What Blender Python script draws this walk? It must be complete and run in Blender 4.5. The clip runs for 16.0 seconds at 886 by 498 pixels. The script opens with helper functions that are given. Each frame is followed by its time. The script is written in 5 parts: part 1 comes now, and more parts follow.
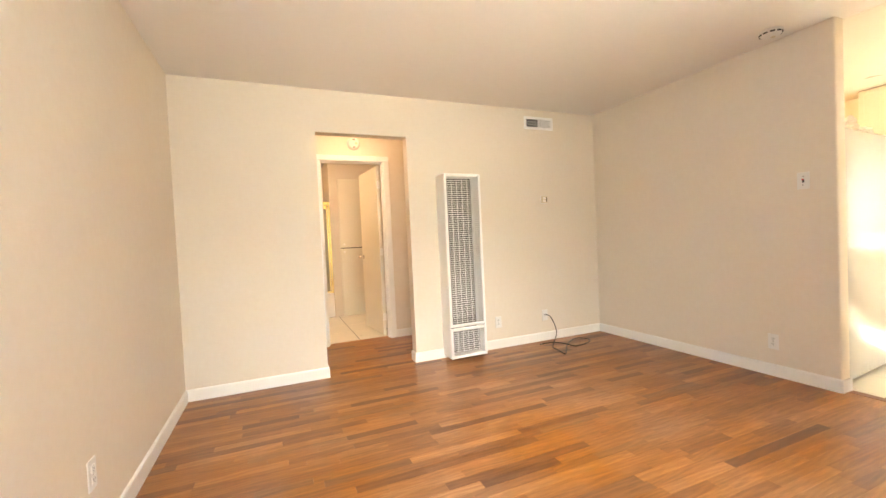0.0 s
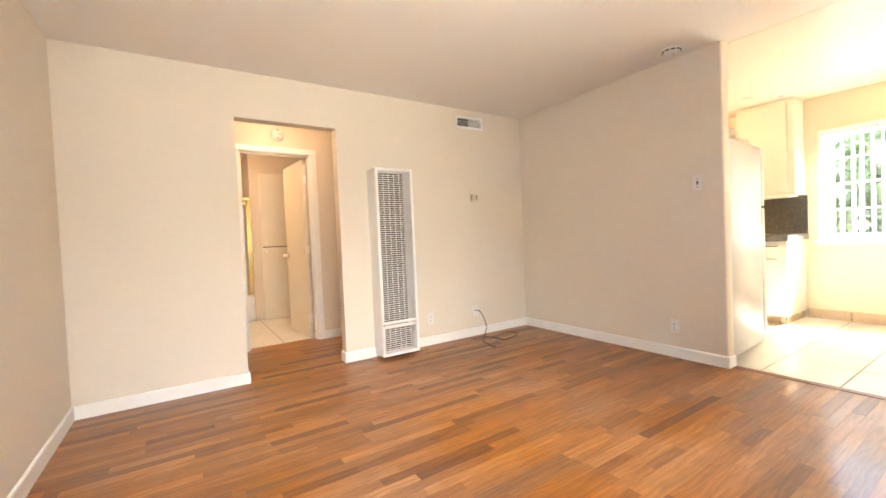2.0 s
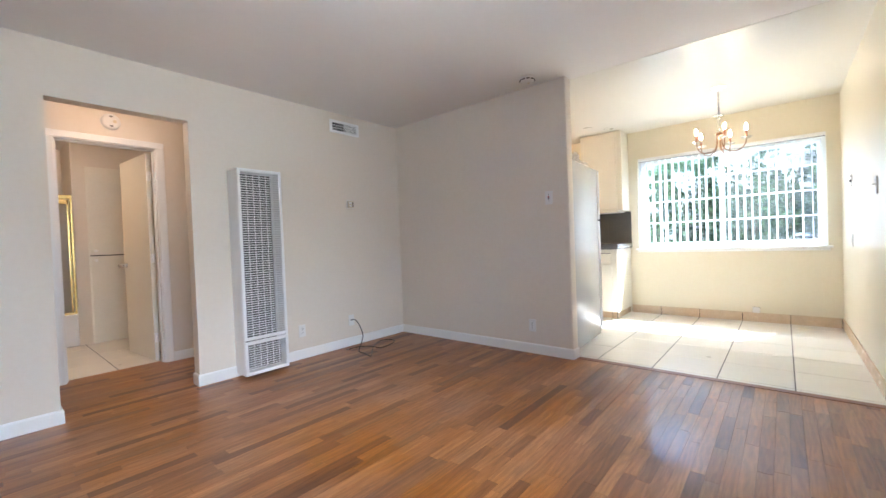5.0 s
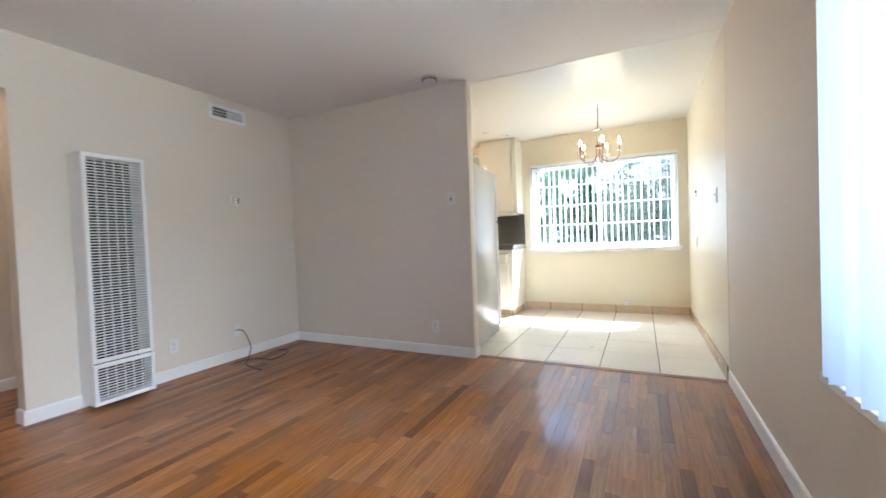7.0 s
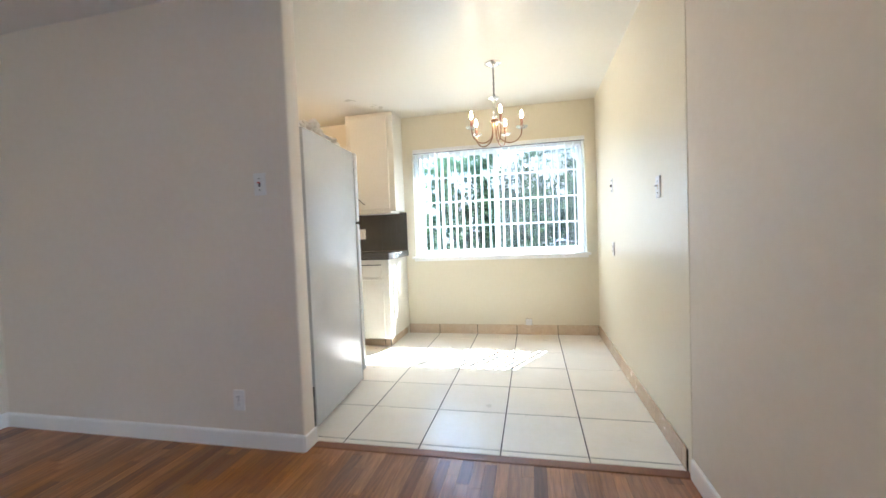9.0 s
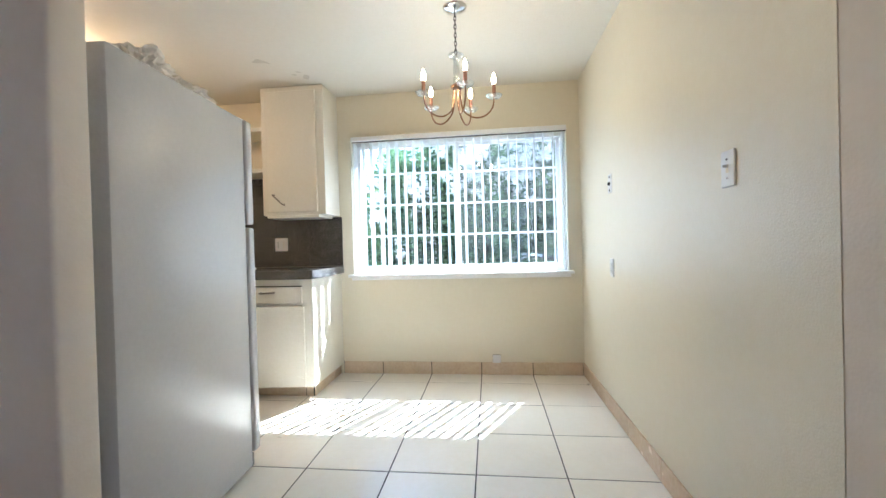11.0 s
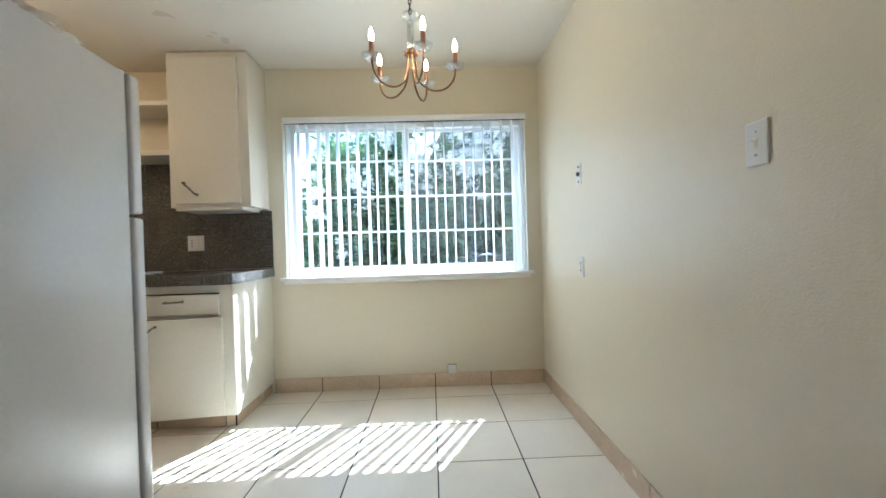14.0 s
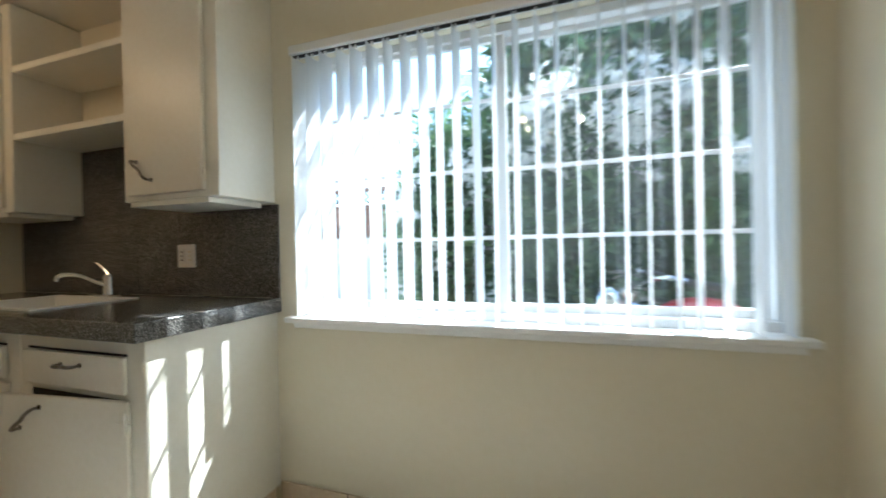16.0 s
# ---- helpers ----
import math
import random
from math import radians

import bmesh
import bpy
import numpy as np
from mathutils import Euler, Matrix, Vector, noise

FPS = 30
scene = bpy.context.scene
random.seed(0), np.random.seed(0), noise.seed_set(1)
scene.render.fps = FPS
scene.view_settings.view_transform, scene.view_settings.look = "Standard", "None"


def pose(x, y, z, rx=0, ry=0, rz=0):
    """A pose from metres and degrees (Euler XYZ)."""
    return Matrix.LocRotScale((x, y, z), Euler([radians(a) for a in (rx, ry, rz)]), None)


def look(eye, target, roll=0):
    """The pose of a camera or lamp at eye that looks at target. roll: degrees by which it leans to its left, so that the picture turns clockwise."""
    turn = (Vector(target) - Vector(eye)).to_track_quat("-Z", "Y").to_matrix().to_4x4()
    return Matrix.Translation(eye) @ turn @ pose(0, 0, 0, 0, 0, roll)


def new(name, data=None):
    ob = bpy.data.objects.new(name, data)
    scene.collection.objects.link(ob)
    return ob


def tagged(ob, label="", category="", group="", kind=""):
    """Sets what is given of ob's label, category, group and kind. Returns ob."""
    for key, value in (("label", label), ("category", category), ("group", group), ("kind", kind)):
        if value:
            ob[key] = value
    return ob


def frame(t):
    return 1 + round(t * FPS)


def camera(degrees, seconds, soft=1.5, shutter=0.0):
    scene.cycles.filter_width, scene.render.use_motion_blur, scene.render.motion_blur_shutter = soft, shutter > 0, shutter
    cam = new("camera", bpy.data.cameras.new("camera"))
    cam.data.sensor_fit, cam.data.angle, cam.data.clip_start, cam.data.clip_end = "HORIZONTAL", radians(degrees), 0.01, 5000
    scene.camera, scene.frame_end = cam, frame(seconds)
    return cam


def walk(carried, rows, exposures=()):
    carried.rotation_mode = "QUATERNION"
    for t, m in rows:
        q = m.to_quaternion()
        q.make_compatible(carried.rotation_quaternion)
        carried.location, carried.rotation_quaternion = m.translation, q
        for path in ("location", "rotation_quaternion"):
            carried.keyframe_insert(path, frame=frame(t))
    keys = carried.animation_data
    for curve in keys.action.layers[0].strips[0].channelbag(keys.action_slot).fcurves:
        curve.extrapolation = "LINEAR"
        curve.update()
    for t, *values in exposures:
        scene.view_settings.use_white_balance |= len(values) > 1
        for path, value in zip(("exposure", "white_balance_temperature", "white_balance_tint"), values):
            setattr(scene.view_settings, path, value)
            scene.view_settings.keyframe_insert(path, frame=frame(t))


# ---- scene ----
cam = camera(95.9, 16.0, shutter=0.5)
PATH = [
    (0, (0.215, 0.392, 1.138), (0.99, 2.235, 1.085), -2.7),
    (0.5, (0.198, 0.407, 1.089), (1.035, 2.223, 1.035), -2.6),
    (1, (0.192, 0.42, 1.08), (1.116, 2.192, 1.026), -2.5),
    (1.5, (0.206, 0.428, 1.076), (1.205, 2.16, 1.022), -2.5),
    (2, (0.202, 0.431, 1.07), (1.289, 2.109, 1.018), -2.5),
    (2.5, (0.212, 0.423, 1.069), (1.417, 2.018, 1.018), -2.5),
    (3, (0.229, 0.417, 1.068), (1.532, 1.933, 1.018), -2.5),
    (5.3, (0.268, 0.382, 1.065), (1.827, 1.634, 1.025), -2.2),
    (5.5, (0.273, 0.386, 1.072), (1.86, 1.602, 1.029), -2.2),
    (6, (0.284, 0.391, 1.067), (1.93, 1.526, 1.024), -2.2),
    (6.5, (0.297, 0.413, 1.066), (2.012, 1.441, 1.018), -2.1),
    (7, (0.341, 0.449, 1.065), (2.131, 1.339, 1.014), -2.1),
    (7.5, (0.577, 0.457, 1.067), (2.412, 1.251, 1.004), -2.3),
    (8, (0.929, 0.488, 1.088), (2.775, 1.254, 1.02), -2.3),
    (8.5, (1.328, 0.561, 1.118), (3.248, 1.117, 1.039), -2.2),
    (9, (1.737, 0.583, 1.122), (3.688, 1.019, 1.045), -2.3),
    (9.5, (2.115, 0.629, 1.121), (4.074, 1.028, 1.05), -2.2),
    (9.7, (2.246, 0.642, 1.129), (4.215, 0.984, 1.064), -2.2),
    (12, (2.798, 0.7, 1.087), (4.789, 0.893, 1.07), -1.5),
    (12.5, (2.85, 0.72, 1.094), (4.845, 0.859, 1.072), -1.5),
    (13, (2.887, 0.749, 1.087), (4.885, 0.823, 1.068), -1.5),
    (13.5, (2.938, 0.764, 1.084), (4.938, 0.779, 1.062), -1.6),
    (14, (3.045, 0.771, 1.085), (5.044, 0.714, 1.064), -1.7),
    (14.5, (3.343, 0.648, 1.071), (5.342, 0.589, 1.048), -1.9),
    (15, (3.761, 0.589, 1.093), (5.761, 0.609, 1.068), -1.9),
    (15.5, (4.19, 0.621, 1.122), (6.181, 0.817, 1.114), -1.6),
    (16, (4.6, 0.659, 1.163), (6.493, 1.306, 1.158), -1.2),
]
EXPOSURES = [(0, 4.88, 7450, 9), (2, 4.83, 7000, 12), (3, 4.55, 5950, 12), (5.5, 4.1, 5300, 8), (7, 4.0, 5300, 7), (9, 3.84, 5250, 7), (12, 3.25, 5100, 6),
             (14.5, 2.97, 5150, 4), (15.5, 2.66, 5300, 4), (16, 2.36, 5400, 3)]
walk(cam, [(t, look(eye, target, roll)) for t, eye, target, roll in PATH], EXPOSURES)

# ---- world, sun, large lights ----
SUN_FROM = Vector((1.0, -0.52, 1.57)).normalized()
world = bpy.data.worlds.new("world")
scene.world = world
world.use_nodes = True
wn = world.node_tree.nodes
sky = wn.new("ShaderNodeTexSky")
sky.sky_type = "NISHITA"
sky.sun_disc = False
sky.sun_elevation = math.asin(SUN_FROM.z)
sky.sun_rotation = math.atan2(SUN_FROM.x, SUN_FROM.y)
wn["Background"].inputs["Strength"].default_value = 0.15
world.node_tree.links.new(sky.outputs[0], wn["Background"].inputs["Color"])


def lamp(name, kind, m, energy, color, label, **kw):
    d = bpy.data.lights.new(name, kind)
    d.energy, d.color = energy, color
    if kind == "SUN":
        d.angle = kw["angle"]
    elif kind == "AREA":
        d.shape, d.size, d.size_y = "RECTANGLE", kw["w"], kw["h"]
    else:
        d.shadow_soft_size = kw["r"]
    ob = new(name, d)
    ob.matrix_world = m
    return ob


lamp("sun", "SUN", look(SUN_FROM * 30, (0, 0, 0)), 5.0, (1.0, 0.95, 0.87), "", angle=radians(0.53))
# Added area lamp out of view; stands in for sky through the south window.
lamp("south_sky_fill", "AREA", look((-0.5, -4.9, 3.95), (0.6, 0, 1.6)), 32.0, (1.0, 0.92, 0.81), "", w=5.0, h=2.1)
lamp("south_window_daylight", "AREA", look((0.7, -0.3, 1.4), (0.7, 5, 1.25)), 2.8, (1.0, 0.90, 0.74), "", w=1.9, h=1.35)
# Added area lamp above the hedge, out of view, to brighten the kitchen floor.
lamp("east_sky_fill", "AREA", look((8.6, 0.95, 5.6), (6.1, 0.95, 1.5)), 30.0, (0.88, 0.96, 1.0), "", w=4.0, h=1.6)
lamp("hall_lamp_light", "POINT", pose(1.0, 4.40, 2.26), 0.22, (1.0, 0.48, 0.24), "", r=0.08)
lamp("bathroom_lamp_light", "POINT", pose(0.4, 5.9, 2.28), 0.85, (1.0, 0.60, 0.35), "", r=0.08)
lamp("kitchen_lamp_light", "POINT", pose(4.9, 3.3, 2.24), 1.1, (1.0, 0.58, 0.28), "", r=0.08)


# ---- materials ----
def mat_base(name):
    m = bpy.data.materials.new(name)
    m.use_nodes = True
    return m, m.node_tree.nodes, m.node_tree.links, m.node_tree.nodes["Principled BSDF"]


def scaled(c, k):
    return tuple(min(1.0, v * k) for v in c[:3]) + (1.0,)


def surface(name, color, rough=0.5, metal=0.0, var=0.06, scale=3.0, fine=60.0, bump=0.0, bump_scale=200.0, coat=0.0,
            bump_dist=0.002, rough_var=0.06, island=0.0, per_object=0.0, spec=0.5, color_b=None):
    """A painted or solid surface: broad and fine colour variation, gloss variation, relief."""
    m, n, l, p = mat_base(name)
    pos = n.new("ShaderNodeNewGeometry")
    big = n.new("ShaderNodeTexNoise")
    big.inputs["Scale"].default_value, big.inputs["Detail"].default_value = scale, 4
    l.new(pos.outputs["Position"], big.inputs["Vector"])
    small = n.new("ShaderNodeTexNoise")
    small.inputs["Scale"].default_value, small.inputs["Detail"].default_value = fine, 3
    l.new(pos.outputs["Position"], small.inputs["Vector"])
    mix1 = n.new("ShaderNodeMix")
    mix1.data_type = "RGBA"
    mix1.inputs[6].default_value = scaled(color, 1 - var)
    mix1.inputs[7].default_value = scaled(color_b or color, 1 + var)
    l.new(big.outputs["Fac"], mix1.inputs[0])
    mix2 = n.new("ShaderNodeMix")
    mix2.data_type, mix2.blend_type = "RGBA", "OVERLAY"
    mix2.inputs[0].default_value = min(1.0, var * 2.5)
    l.new(mix1.outputs[2], mix2.inputs[6])
    l.new(small.outputs["Fac"], mix2.inputs[7])
    out = mix2.outputs[2]
    if island or per_object:
        hsv = n.new("ShaderNodeHueSaturation")
        rnd = n.new("ShaderNodeMapRange")
        k = island or per_object
        rnd.inputs["To Min"].default_value, rnd.inputs["To Max"].default_value = 1 - k, 1 + k
        if island:
            l.new(pos.outputs["Random Per Island"], rnd.inputs["Value"])
        else:
            info = n.new("ShaderNodeObjectInfo")
            l.new(info.outputs["Random"], rnd.inputs["Value"])
        l.new(rnd.outputs[0], hsv.inputs["Value"])
        l.new(out, hsv.inputs["Color"])
        out = hsv.outputs[0]
    l.new(out, p.inputs["Base Color"])
    rr = n.new("ShaderNodeMapRange")
    rr.inputs["To Min"].default_value, rr.inputs["To Max"].default_value = max(0.0, rough - rough_var), min(1.0, rough + rough_var)
    l.new(big.outputs["Fac"], rr.inputs["Value"])
    l.new(rr.outputs[0], p.inputs["Roughness"])
    p.inputs["Metallic"].default_value = metal
    p.inputs["Specular IOR Level"].default_value = spec
    p.inputs["Coat Weight"].default_value = coat
    p.inputs["Coat Roughness"].default_value = 0.12
    if bump:
        bn = n.new("ShaderNodeTexNoise")
        bn.inputs["Scale"].default_value, bn.inputs["Detail"].default_value = bump_scale, 3
        l.new(pos.outputs["Position"], bn.inputs["Vector"])
        b = n.new("ShaderNodeBump")
        b.inputs["Strength"].default_value, b.inputs["Distance"].default_value = bump, bump_dist
        l.new(bn.outputs["Fac"], b.inputs["Height"])
        l.new(b.outputs[0], p.inputs["Normal"])
    return m


def oak(name, joined):
    """Varnished red-brown oak strip; each strip has its own tone."""
    m, n, l, p = mat_base(name)
    geo = n.new("ShaderNodeNewGeometry")
    if joined:
        rnd = geo.outputs["Random Per Island"]
    else:
        rnd = n.new("ShaderNodeObjectInfo").outputs["Random"]
    ramp = n.new("ShaderNodeValToRGB")
    tones = [(0.0, (0.165, 0.064, 0.026)), (0.2, (0.28, 0.113, 0.04)), (0.45, (0.38, 0.158, 0.053)), (0.65, (0.32, 0.132, 0.045)),
             (0.85, (0.455, 0.205, 0.075)), (1.0, (0.225, 0.102, 0.047))]
    while len(ramp.color_ramp.elements) < len(tones):
        ramp.color_ramp.elements.new(0.5)
    for e, (at, c) in zip(ramp.color_ramp.elements, tones):
        e.position, e.color = at, (*c, 1)
    l.new(rnd, ramp.inputs[0])
    shift = n.new("ShaderNodeVectorMath")
    shift.operation = "MULTIPLY_ADD"
    comb = n.new("ShaderNodeCombineXYZ")
    for i in range(3):
        l.new(rnd, comb.inputs[i])
    shift.inputs[1].default_value = (37.0, 11.0, 5.0)
    l.new(comb.outputs[0], shift.inputs[0])
    l.new(geo.outputs["Position"], shift.inputs[2])
    stretch = n.new("ShaderNodeMapping")
    stretch.inputs["Scale"].default_value = (5.0, 48.0, 20.0)
    l.new(shift.outputs[0], stretch.inputs["Vector"])
    grain = n.new("ShaderNodeTexNoise")
    grain.inputs["Scale"].default_value, grain.inputs["Detail"].default_value, grain.inputs["Distortion"].default_value = 1.0, 6, 0.9
    l.new(stretch.outputs[0], grain.inputs["Vector"])
    fib = n.new("ShaderNodeMapping")
    fib.inputs["Scale"].default_value = (16.0, 420.0, 50.0)
    l.new(shift.outputs[0], fib.inputs["Vector"])
    fibre = n.new("ShaderNodeTexNoise")
    fibre.inputs["Scale"].default_value, fibre.inputs["Detail"].default_value = 1.0, 3
    l.new(fib.outputs[0], fibre.inputs["Vector"])
    g = n.new("ShaderNodeMapRange")
    g.inputs["From Min"].default_value, g.inputs["From Max"].default_value = 0.32, 0.68
    g.inputs["To Min"].default_value, g.inputs["To Max"].default_value = 0.82, 1.12
    l.new(grain.outputs["Fac"], g.inputs["Value"])
    g2 = n.new("ShaderNodeMapRange")
    g2.inputs["From Min"].default_value, g2.inputs["From Max"].default_value = 0.3, 0.7
    g2.inputs["To Min"].default_value, g2.inputs["To Max"].default_value = 0.84, 1.1
    l.new(fibre.outputs["Fac"], g2.inputs["Value"])
    worn = n.new("ShaderNodeTexNoise")
    worn.inputs["Scale"].default_value, worn.inputs["Detail"].default_value = 1.6, 5
    l.new(geo.outputs["Position"], worn.inputs["Vector"])
    mul = n.new("ShaderNodeMath")
    mul.operation = "MULTIPLY"
    l.new(g.outputs[0], mul.inputs[0])
    l.new(g2.outputs[0], mul.inputs[1])
    hsv = n.new("ShaderNodeHueSaturation")
    l.new(ramp.outputs[0], hsv.inputs["Color"])
    w = n.new("ShaderNodeMapRange")
    w.inputs["From Min"].default_value, w.inputs["From Max"].default_value = 0.35, 0.7
    w.inputs["To Min"].default_value, w.inputs["To Max"].default_value = 1.14, 0.88
    l.new(worn.outputs["Fac"], w.inputs["Value"])
    l.new(w.outputs[0], hsv.inputs["Saturation"])
    l.new(hsv.outputs[0], p.inputs["Base Color"])
    r = n.new("ShaderNodeMapRange")
    r.inputs["To Min"].default_value, r.inputs["To Max"].default_value = 0.36, 0.54
    l.new(worn.outputs["Fac"], r.inputs["Value"])
    l.new(r.outputs[0], p.inputs["Roughness"])
    ring = n.new("ShaderNodeMapping")
    ring.inputs["Scale"].default_value = (1.8, 9.0, 6.0)
    l.new(shift.outputs[0], ring.inputs["Vector"])
    wave = n.new("ShaderNodeTexWave")
    wave.bands_direction = "Y"
    wave.inputs["Scale"].default_value, wave.inputs["Distortion"].default_value = 1.2, 18.0
    wave.inputs["Detail"].default_value, wave.inputs["Detail Scale"].default_value = 2.0, 0.7
    l.new(ring.outputs[0], wave.inputs["Vector"])
    g3 = n.new("ShaderNodeMapRange")
    g3.inputs["To Min"].default_value, g3.inputs["To Max"].default_value = 0.87, 1.05
    l.new(wave.outputs["Fac"], g3.inputs["Value"])
    mul2 = n.new("ShaderNodeMath")
    mul2.operation = "MULTIPLY"
    l.new(mul.outputs[0], mul2.inputs[0])
    l.new(g3.outputs[0], mul2.inputs[1])
    patch = n.new("ShaderNodeTexNoise")
    patch.inputs["Scale"].default_value, patch.inputs["Detail"].default_value = 4.5, 4
    l.new(geo.outputs["Position"], patch.inputs["Vector"])
    g4 = n.new("ShaderNodeMapRange")
    g4.inputs["From Min"].default_value, g4.inputs["From Max"].default_value = 0.3, 0.7
    g4.inputs["To Min"].default_value, g4.inputs["To Max"].default_value = 0.9, 1.1
    l.new(patch.outputs["Fac"], g4.inputs["Value"])
    mul3 = n.new("ShaderNodeMath")
    mul3.operation = "MULTIPLY"
    l.new(mul2.outputs[0], mul3.inputs[0])
    l.new(g4.outputs[0], mul3.inputs[1])
    l.new(mul3.outputs[0], hsv.inputs["Value"])
    p.inputs["Coat Weight"].default_value, p.inputs["Coat Roughness"].default_value = 0.3, 0.11
    b = n.new("ShaderNodeBump")
    b.inputs["Strength"].default_value, b.inputs["Distance"].default_value = 0.25, 0.0012
    l.new(grain.outputs["Fac"], b.inputs["Height"])
    l.new(b.outputs[0], p.inputs["Normal"])
    return m


def granite(name):
    m, n, l, p = mat_base(name)
    geo = n.new("ShaderNodeNewGeometry")
    v = n.new("ShaderNodeTexVoronoi")
    v.inputs["Scale"].default_value = 360
    l.new(geo.outputs["Position"], v.inputs["Vector"])
    sep = n.new("ShaderNodeSeparateColor")
    l.new(v.outputs["Color"], sep.inputs[0])
    ramp = n.new("ShaderNodeValToRGB")
    cols = [(0.0, (0.012, 0.012, 0.012)), (0.35, (0.045, 0.043, 0.04)), (0.6, (0.1, 0.096, 0.088)), (0.82, (0.17, 0.165, 0.152)), (1.0, (0.33, 0.315, 0.29))]
    while len(ramp.color_ramp.elements) < len(cols):
        ramp.color_ramp.elements.new(0.5)
    for e, (at, c) in zip(ramp.color_ramp.elements, cols):
        e.position, e.color = at, (*c, 1)
    l.new(sep.outputs[0], ramp.inputs[0])
    cloud = n.new("ShaderNodeTexNoise")
    cloud.inputs["Scale"].default_value = 9
    l.new(geo.outputs["Position"], cloud.inputs["Vector"])
    hsv = n.new("ShaderNodeHueSaturation")
    mr = n.new("ShaderNodeMapRange")
    mr.inputs["To Min"].default_value, mr.inputs["To Max"].default_value = 0.7, 1.3
    l.new(cloud.outputs["Fac"], mr.inputs["Value"])
    l.new(mr.outputs[0], hsv.inputs["Value"])
    l.new(ramp.outputs[0], hsv.inputs["Color"])
    l.new(hsv.outputs[0], p.inputs["Base Color"])
    p.inputs["Roughness"].default_value = 0.16
    return m


def pane_glass(name, gloss_tint=(1, 1, 1), shine_share=0.06):
    m, n, l, p = mat_base(name)
    n.remove(p)
    clear, shine, mix = n.new("ShaderNodeBsdfTransparent"), n.new("ShaderNodeBsdfGlossy"), n.new("ShaderNodeMixShader")
    clear.inputs["Color"].default_value = (*gloss_tint, 1)
    shine.inputs["Roughness"].default_value = 0.02
    mix.inputs[0].default_value = shine_share
    l.new(clear.outputs[0], mix.inputs[1])
    l.new(shine.outputs[0], mix.inputs[2])
    l.new(mix.outputs[0], n["Material Output"].inputs["Surface"])
    return m


def thin_sheet(name, color, through_share, rough=0.45):
    """Paper, vinyl or leaf: part of the light passes through."""
    m, n, l, p = mat_base(name)
    p.inputs["Base Color"].default_value = (*color, 1)
    p.inputs["Roughness"].default_value = rough
    tr = n.new("ShaderNodeBsdfTranslucent")
    tr.inputs["Color"].default_value = (*color, 1)
    noise_t = n.new("ShaderNodeTexNoise")
    noise_t.inputs["Scale"].default_value = 40
    geo = n.new("ShaderNodeNewGeometry")
    l.new(geo.outputs["Position"], noise_t.inputs["Vector"])
    mr = n.new("ShaderNodeMapRange")
    mr.inputs["To Min"].default_value, mr.inputs["To Max"].default_value = through_share * 0.9, through_share * 1.1
    l.new(noise_t.outputs["Fac"], mr.inputs["Value"])
    mix = n.new("ShaderNodeMixShader")
    l.new(mr.outputs[0], mix.inputs[0])
    l.new(p.outputs[0], mix.inputs[1])
    l.new(tr.outputs[0], mix.inputs[2])
    l.new(mix.outputs[0], n["Material Output"].inputs["Surface"])
    return m


def screen_cloth(name):
    """Fine mesh: mostly open, the threads catch the light."""
    m, n, l, p = mat_base(name)
    n.remove(p)
    clear, threads, back = n.new("ShaderNodeBsdfTransparent"), n.new("ShaderNodeBsdfDiffuse"), n.new("ShaderNodeBsdfTranslucent")
    threads.inputs["Color"].default_value = back.inputs["Color"].default_value = (0.10, 0.105, 0.11, 1)
    both, mix = n.new("ShaderNodeMixShader"), n.new("ShaderNodeMixShader")
    both.inputs[0].default_value, mix.inputs[0].default_value = 0.5, 0.15
    l.new(threads.outputs[0], both.inputs[1])
    l.new(back.outputs[0], both.inputs[2])
    l.new(clear.outputs[0], mix.inputs[1])
    l.new(both.outputs[0], mix.inputs[2])
    l.new(mix.outputs[0], n["Material Output"].inputs["Surface"])
    return m


def leaf_material(name, dark, light):
    m = thin_sheet(name, dark, 0.35, 0.4)
    n, l = m.node_tree.nodes, m.node_tree.links
    geo = n.new("ShaderNodeNewGeometry")
    ramp = n.new("ShaderNodeValToRGB")
    ramp.color_ramp.elements[0].color, ramp.color_ramp.elements[1].color = (*dark, 1), (*light, 1)
    l.new(geo.outputs["Random Per Island"], ramp.inputs[0])
    for node in n:
        if node.bl_idname == "ShaderNodeBsdfPrincipled":
            l.new(ramp.outputs[0], node.inputs["Base Color"])
        if node.bl_idname == "ShaderNodeBsdfTranslucent":
            l.new(ramp.outputs[0], node.inputs["Color"])
    return m


def glow(name, color, strength):
    m, n, l, p = mat_base(name)
    p.inputs["Base Color"].default_value = (*color, 1)
    p.inputs["Emission Color"].default_value = (*color, 1)
    p.inputs["Emission Strength"].default_value = strength
    return m


PAINT = surface("wall_paint", (0.735, 0.665, 0.565), 0.62, var=0.03, scale=0.9, fine=30, bump=0.4, bump_scale=110)
PAINT_K = surface("kitchen_semi_gloss_paint", (0.75, 0.69, 0.535), 0.32, rough_var=0.03, var=0.03, scale=0.9, fine=30, bump=0.6, bump_scale=185, bump_dist=0.0022)
CEIL = surface("ceiling_paint", (0.79, 0.755, 0.71), 0.7, var=0.025, scale=0.8, fine=30, bump=0.2, bump_scale=130)
CEIL_K = surface("kitchen_ceiling_paint", (0.74, 0.71, 0.62), 0.3, var=0.03, scale=0.8, fine=30, bump=0.5, bump_scale=80, bump_dist=0.003)
TRIM = surface("white_trim_paint", (0.85, 0.84, 0.81), 0.35, var=0.03, scale=4, fine=90, bump=0.1, bump_scale=90)
CAB = surface("cabinet_paint", (0.76, 0.73, 0.63), 0.33, var=0.05, scale=3, fine=50, bump=0.18, bump_scale=60)
